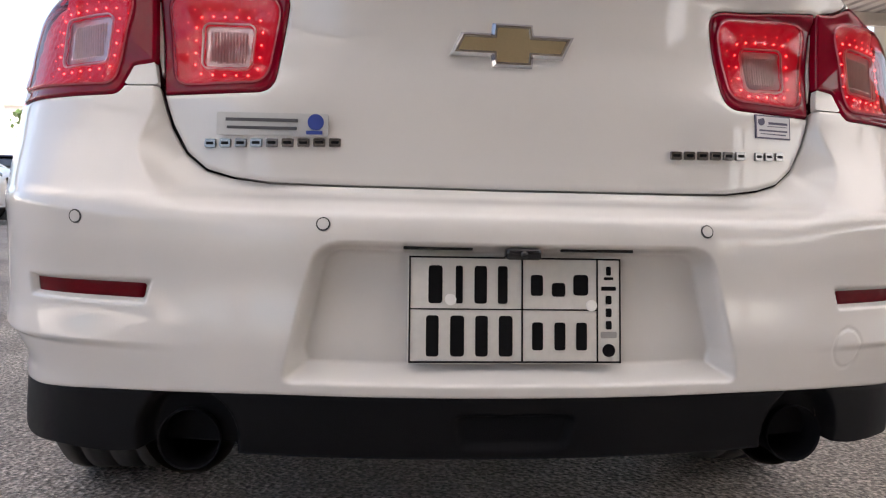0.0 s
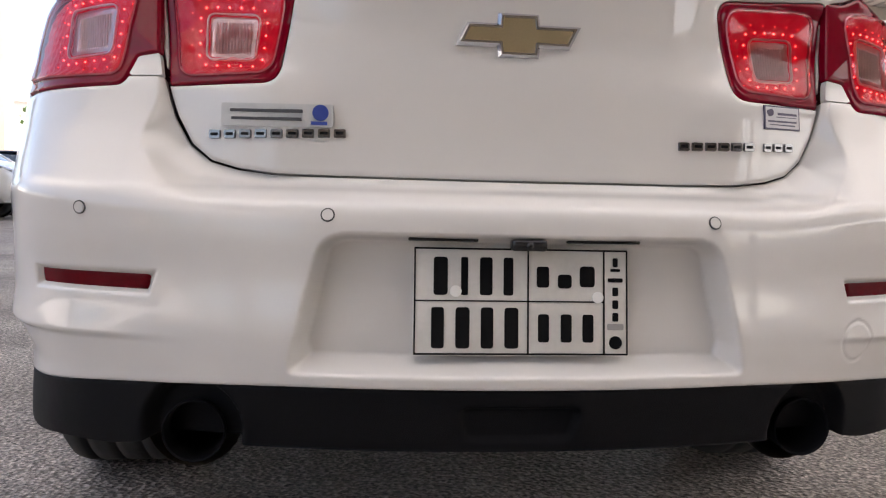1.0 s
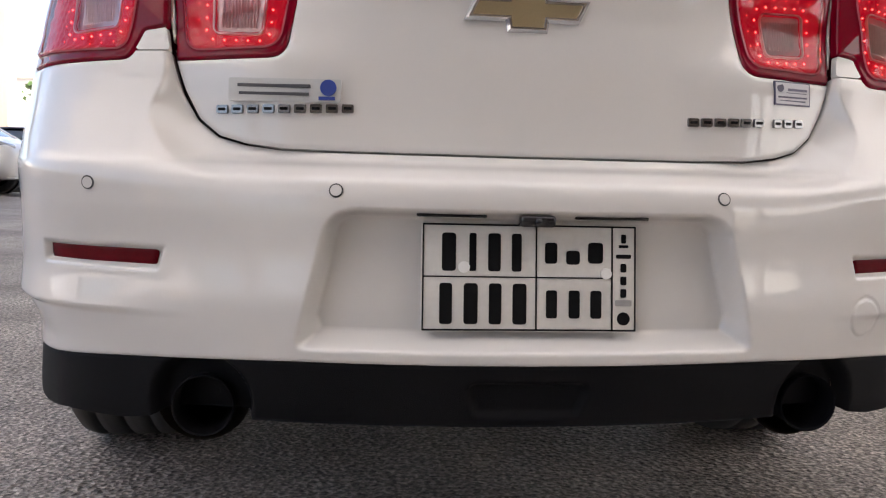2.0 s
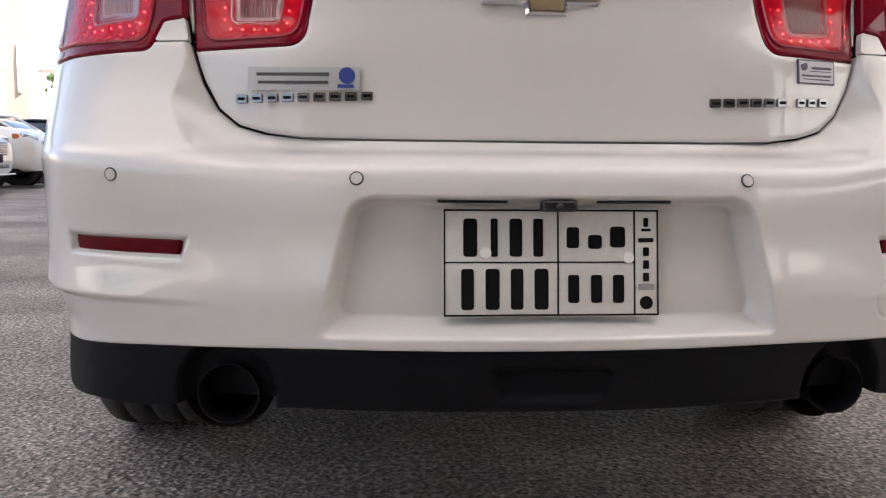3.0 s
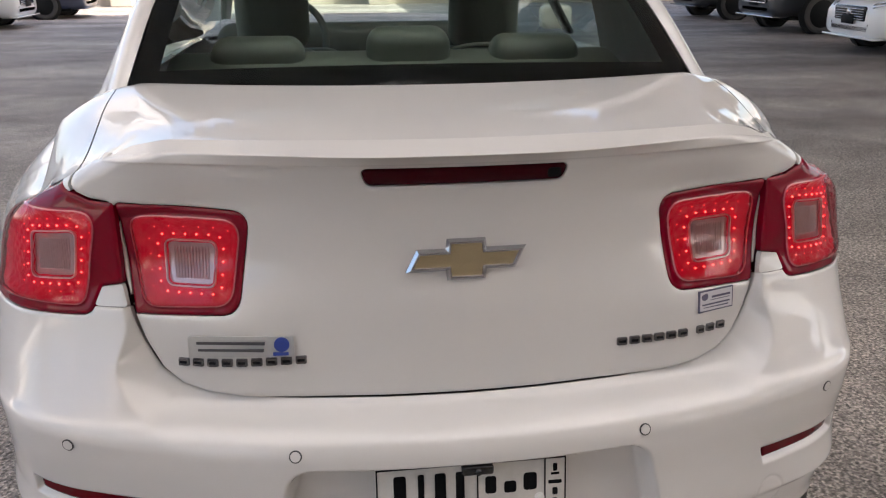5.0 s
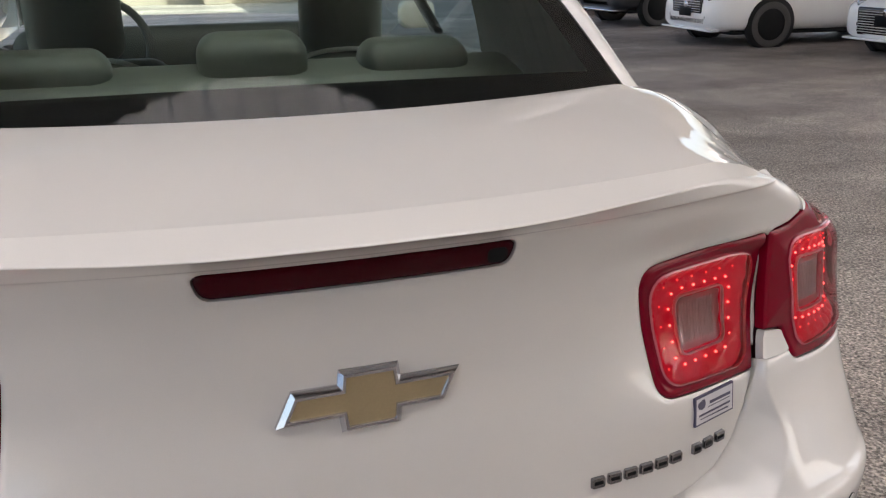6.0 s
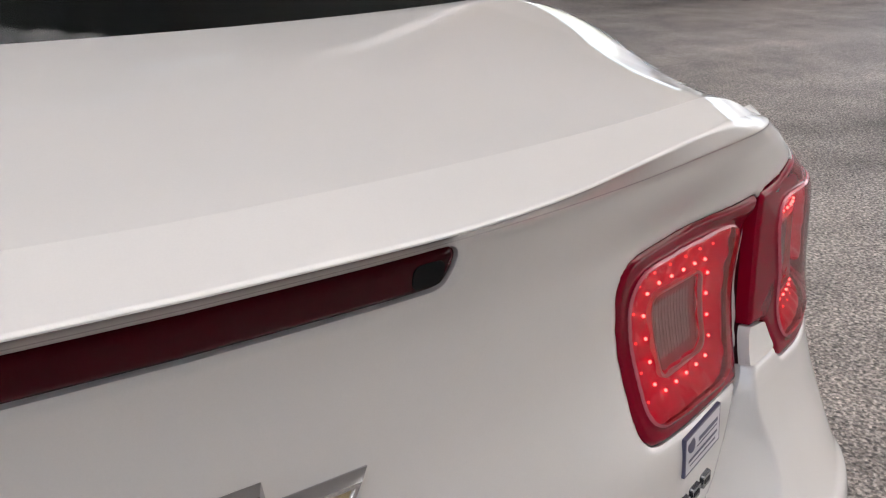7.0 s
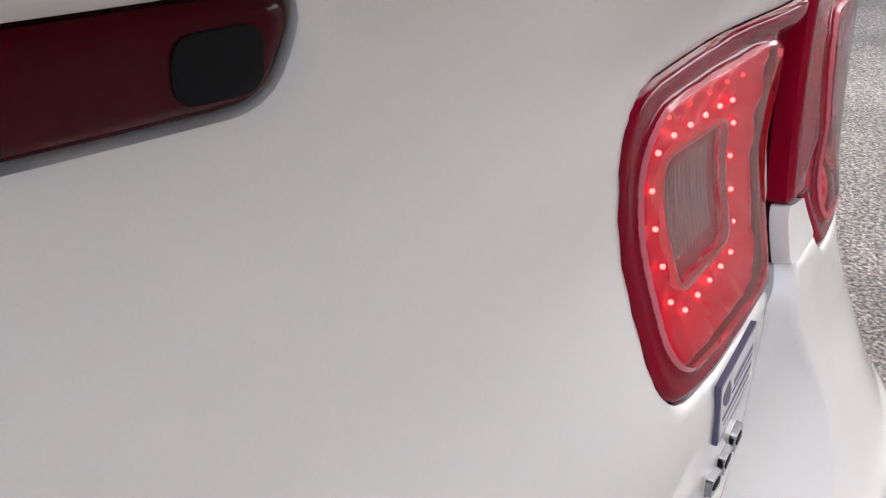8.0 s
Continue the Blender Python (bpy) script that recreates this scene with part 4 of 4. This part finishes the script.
WIND = part("windscreen", loft([np.stack([wa[:, 0] * s, wa[:, 1] + .10 * (1 - s * s), wa[:, 2] + .03 * (1 - s * s)], -1) for s in np.linspace(-1, 1, 25)]), M_GLASS, CAR)
WIND.visible_shadow = False
hood_y = np.linspace(3.5, 4.80, 30)
hw = spline([3.4, 3.95, 4.35, 4.6, 4.8], [.90, .88, .82, .68, .20], hood_y)
part("bonnet", loft([np.stack([hw * s, hood_y, deck(hw, hood_y) + .035 * (1 - s * s)], -1) for s in np.linspace(-1, 1, 25)]), M_PEARL, CAR)

# ---- cabin ----
def cushion(sx, sy, sz, m, soft_=.05):
    return box(sx, sy, sz, m, soft_, 5)


part("parcel_shelf", box(1.12, .50, .03, pose(0, .86, 1.035), .008), M_TRIM, CAR)
part("cabin_floor", box(1.4, 2.9, .04, pose(0, 2.2, .42), .01), M_TRIM, CAR)
part("cabin_bulkhead", box(1.4, .04, .58, pose(0, 1.04, .72), .01), M_TRIM, CAR)
part("rear_seat", cushion(1.22, .18, .60, pose(0, 1.20, .80, 14)), M_SEAT, CAR, "dark leather rear bench")
for x, w, h, z in ((-.37, .24, .13, 1.078), (.36, .24, .13, 1.078), (.02, .22, .14, 1.095)):
    part("rear_headrest", cushion(w, .12, h, pose(x, 1.15, z, 8), .045), M_SEAT, CAR, "rounded dark leather headrest")


def arc_tube(w, h, r, m, power=2.6):
    """A thin tube bent over a rounded shoulder, w wide and h high."""
    rows = []
    for a in np.linspace(0, math.pi, 33):
        c, q = math.cos(a), math.sin(a)
        x, z = w / 2 * math.copysign(abs(c) ** (2 / power), c), h * abs(q) ** (2 / power)
        rows.append([m @ Vector((x + r * math.cos(b) * c, r * math.sin(b), z + r * math.cos(b) * q)) for b in np.linspace(0, 2 * math.pi, 8)])
    return loft(rows)


for x in (-.37, .37):
    seat = part("front_seat", cushion(.50, .15, .66, pose(x, 2.00, .715, 14), .07), M_SEAT, CAR, "dark leather front seat with pale piping")
    part("piping", arc_tube(.46, .20, .007, pose(x, 1.875, .86, 14)), M_PIPING, seat, "pale seam piping")
    part("headrest", cushion(.25, .12, .34, pose(x, 1.93, 1.20, 8), .055), M_SEAT, seat)
    for d in (-.06, .06):
        part("headrest_post", lathe([(.007, -.06), (.007, .06)], 10, pose(x + d, 1.95, 1.02, 90)), M_CHROME, seat)
part("dashboard", cushion(1.36, .50, .22, pose(0, 3.12, .93, -6), .08), M_TRIM, CAR)
rings = []
for i in range(36):
    a = 2 * math.pi * i / 36
    rings.append([(math.cos(a) * (.185 + .015 * math.cos(b)), .015 * math.sin(b), math.sin(a) * (.185 + .015 * math.cos(b))) for b in np.linspace(0, 2 * math.pi, 9)])
rings.append(rings[0])
_v, _f = loft(rings)
_m = pose(-.37, 2.72, 1.0, -22)
part("steering_wheel", ([_m @ Vector(v) for v in _v], _f), M_TRIM, CAR)
part("inside_mirror", cushion(.24, .04, .07, pose(0, 2.82, 1.335), .02), M_TRIM, CAR)


# ---- wheels ----
def wheel_mesh_parts(radius, width, spokes, parent, at, rim_mat, flip=1):
    """A treaded tyre and a spoked rim, turned round the x axis at the place given."""
    m = Matrix.Translation(at) @ pose(0, 0, 0, 0, 0, 90 * flip)
    w, r = width / 2, radius
    prof = [(r * .66, -w * .80), (r * .80, -w), (r * .93, -w * .98), (r * .985, -w * .85)]
    for g in (-.5, 0, .5):
        prof += [(r, w * (g - .20)), (r, w * (g - .06)), (r - .010, w * (g - .045)), (r - .010, w * (g + .045)), (r, w * (g + .06)), (r, w * (g + .20))]
    prof += [(r * .985, w * .85), (r * .93, w * .98), (r * .80, w), (r * .66, w * .80)]
    whl = part("wheel", lathe(prof, 56, m), M_RUBBER, parent, "black rubber tyre on an alloy rim")
    part("rim", lathe([(r * .66, w * .8), (r * .68, w * .86), (r * .65, w * .82), (r * .62, w * .3), (.02, w * .1)], 40, m), M_GLOSSBLACK, whl)
    for k in range(spokes):
        a = 2 * math.pi * k / spokes
        part("spoke", box(.05, .02, r * .56, m @ pose(0, w * .62, 0, 0, math.degrees(a), 0) @ pose(0, 0, r * .36), .006, taper=.7), rim_mat, whl)
    part("hub", lathe([(.0, w * .75), (.035, w * .72), (.06, w * .6)], 20, m), rim_mat, whl)
    return whl


for s in (-1, 1):
    for y in (.92, 3.82):
        wheel_mesh_parts(.335, .225, 10, CAR, (s * .745, y, .335), M_ALLOY, -s)
    for y in (.92, 3.82):
        ring = [[(s * w, y + .40 * math.cos(a), .345 + .40 * math.sin(a)) for w in (.56, .80)] for a in np.linspace(0, math.pi, 24)]
        part("wheel_housing", loft(ring), M_DARK, CAR)
part("underbody", box(1.2, 3.9, .06, pose(0, 2.55, .27), .02), M_DARK, CAR)
part("rear_silencer", cushion(1.0, .30, .13, pose(0, .36, .345), .04), M_DARK, CAR)


# ---- parked cars round about ----
def skin(stations, n=15, power=3.2):
    """Rows of a rounded hull from (y, half width, bottom, top) stations."""
    rows = []
    for y, w, lo, hi in stations:
        row = []
        for k in range(2 * n):
            a = 2 * math.pi * k / (2 * n)
            c, s = math.cos(a), math.sin(a)
            row.append((w * math.copysign(abs(c) ** (2 / power), c), y, (lo + hi) / 2 + (hi - lo) / 2 * math.copysign(abs(s) ** (2 / power), s)))
        rows.append(row)
    return rows


def hull(stations, power=3.2):
    rows = skin(stations, 15, power)
    v, f = loft(rows, True)
    m = len(rows[0])
    f = f + [tuple(range(m - 1, -1, -1)), tuple(len(v) - m + i for i in range(m))]
    return v, f


def parked_car(x, y, turn, paint, label, kind="sedan", grille="slats", rim=None, amber=False):
    """A parked car; its front stands at (x, y) and faces along turn degrees from +y."""
    H, W, L, belt, hood, clear = {"sedan": (1.47, .90, 4.6, .98, .86, .20), "suv": (1.74, .93, 4.7, 1.16, 1.05, .26), "big": (1.86, .96, 4.9, 1.22, 1.12, .30)}[kind]
    R = {"sedan": .325, "suv": .36, "big": .39}[kind]
    car = tagged(new("parked_" + ("sedan" if kind == "sedan" else "suv")), label, "car", "parked cars")
    body = part("body", hull([(0, W * .70, clear + .10, hood * .72), (-.03, W * .80, clear + .04, hood * .80), (-.12, W * .92, clear, hood * .87), (-.35, W * .985, clear - .01, hood * .95),
                              (-.9, W, clear - .02, hood), (-1.45, W, clear - .02, belt * .985), (-2.4, W, clear - .02, belt), (-3.7, W, clear - .02, belt + .02),
                              (-L + .35, W * .97, clear, belt), (-L + .08, W * .90, clear + .05, belt * .93), (-L, W * .78, clear + .14, belt * .85)], 4.2), paint, car)
    back = L - (.62 if kind == "sedan" else .18)
    part("glasshouse", hull([(-1.28, W * .84, belt * .93, belt + .01), (-1.75, W * .82, belt * .93, (belt + H) / 2 + .08), (-2.15, W * .76, belt * .93, H - .04), (-2.9, W * .75, belt * .93, H),
                          (-3.5, W * .76, belt * .93, H - .05), (-back + .35, W * .78, belt * .93, (belt + H) / 2 + .12), (-back, W * .80, belt * .9, belt + .02)], 3.4), M_GLASS_DARK, car)
    part("roof", hull([(-2.02, W * .66, H - .07, H - .012), (-2.3, W * .70, H - .07, H + .008), (-2.9, W * .70, H - .07, H + .014), (-3.45, W * .68, H - .12, H - .02)], 3.0), paint, car)
    for s in (-1, 1):
        part("windscreen_pillar", box(.05, .92, .05, pose(s * W * .775, -1.70, (belt + H) / 2 + .01, math.degrees(math.atan2(-(H - belt), .86)), 0, s * 3), .012), paint, car)
        part("wing_mirror", box(.19, .10, .13, pose(s * (W + .07), -1.45, belt + .05), .04, 3), paint, car)
        lamp_z = hood * .80
        hl = part("headlamp", box(.34, .16, .13, pose(s * W * .70, -.165, lamp_z, -12, s * -10, s * -34), .04, 3), M_HEADLAMP, car)
        if amber:
            part("amber_marker", box(.12, .10, .11, pose(s * W * .90, -.31, lamp_z + .02, -12, 0, s * -62), .03, 3), M_AMBER, hl)
        part("fog_recess", box(.26, .08, .11, pose(s * W * .66, -.075, clear + .22, 0, s * -8, s * -22), .03, 3), M_GLOSSBLACK, car)
        part("fog_lamp", lathe([(.0, -.02), (.035, -.015), (.04, .01)], 14, pose(s * W * .68, -.05, clear + .22, 0, 0, s * -22) @ pose(0, 0, 0, 0, 0, 180)), M_HEADLAMP, car)
        for wy in (-.86, -L + .95):
            # dark disc on the uncut body side, drawn for the arch's shaded hollow
            part("wheel_arch_shade", lathe([(R + .055, -.10), (R + .055, .012), (.0, .012)], 30, pose(s * (W - .005), wy, R + .01, 0, 0, -90 * s)), M_DARK, car)
            wheel_mesh_parts(R, .22, 8, car, (s * (W - .085), wy, R), rim or M_ALLOY, -s)
    gz = hood * .66
    gw, gh = (.86, .22) if grille == "slats" else (1.0, .36) if grille == "wide" else (.95, .30)
    g = part("grille", box(gw, .05, gh, pose(0, -.008, gz if grille != "wide" else clear + .26, -6), .03, 3), M_GLOSSBLACK, car)
    for k in range(5 if grille == "slats" else 9):
        n = 5 if grille == "slats" else 9
        part("slat", box(gw * .92, .02, .010, pose(0, .022, (gz if grille != "wide" else clear + .26) + gh * (.8 * (k + .5) / n - .4)), .003), M_CHROME if grille == "slats" else M_METAL, g)
    if grille == "frame":
        for dz in (-gh / 2, gh / 2):
            part("chrome_bar", box(gw * .95, .03, .022, pose(0, .025, gz + dz), .006), M_CHROME, g)
        for dx in (-1, 1):
            part("chrome_bar", box(.022, .03, gh, pose(dx * gw * .49, .02, gz, 0, dx * 10), .006), M_CHROME, g)
    part("badge", lathe([(.0, .01), (.05, .01), (.055, -.01)], 20, pose(0, .025, gz + .02)), M_CHROME, car)
    part("lower_mouth", box(1.05, .06, .12, pose(0, -.03, clear + .16), .03, 3), M_GLOSSBLACK, car)
    part("chin", box(1.45, .16, .03, pose(0, -.06, clear + .035), .012), M_CHROME if grille == "frame" else paint, car)
    part("front_plate", box(.34, .012, .12, pose(0, .03, clear + .28), .004), M_BLACK, car, "dark blank plate")
    part("underside", box(W * 1.7, L - .6, .08, pose(0, -L / 2, clear + .02), .02), M_DARK, car)
    car.matrix_world = pose(x, y, 0, 0, 0, turn)
    return car


M_GLASS_DARK = material("dark car glass", (.02, .025, .028), rough=.04, vary=.05, coat=1)
parked_car(8.3, 18.6, 90, M_BLACKCAR, "black sport utility vehicle parked in a row", "suv", "slats")
parked_car(8.1, 14.75, 90, M_BLACKCAR, "glossy black crossover with a chrome-framed grille", "suv", "frame")
parked_car(7.55, 10.8, 86, M_WHITE, "white sedan with a chrome slatted grille", "sedan", "slats")
parked_car(8.6, 8.0, 88, M_WHITE, "white sedan with a wide black grille", "sedan", "wide")
parked_car(-6.0, 12.4, -88, M_WHITE, "white sport utility vehicle parked in a row", "suv", "slats")
parked_car(-6.2, 15.2, -88, M_WHITE, "large white sport utility vehicle with amber corner lamps", "big", "slats", amber=True)
parked_car(-6.2, 18.0, -90, M_WHITE, "white sedan parked between other cars", "sedan", "slats")
parked_car(-5.7, 21.2, -90, M_NAVY, "dark blue hatchback parked near the wall", "sedan", "slats")
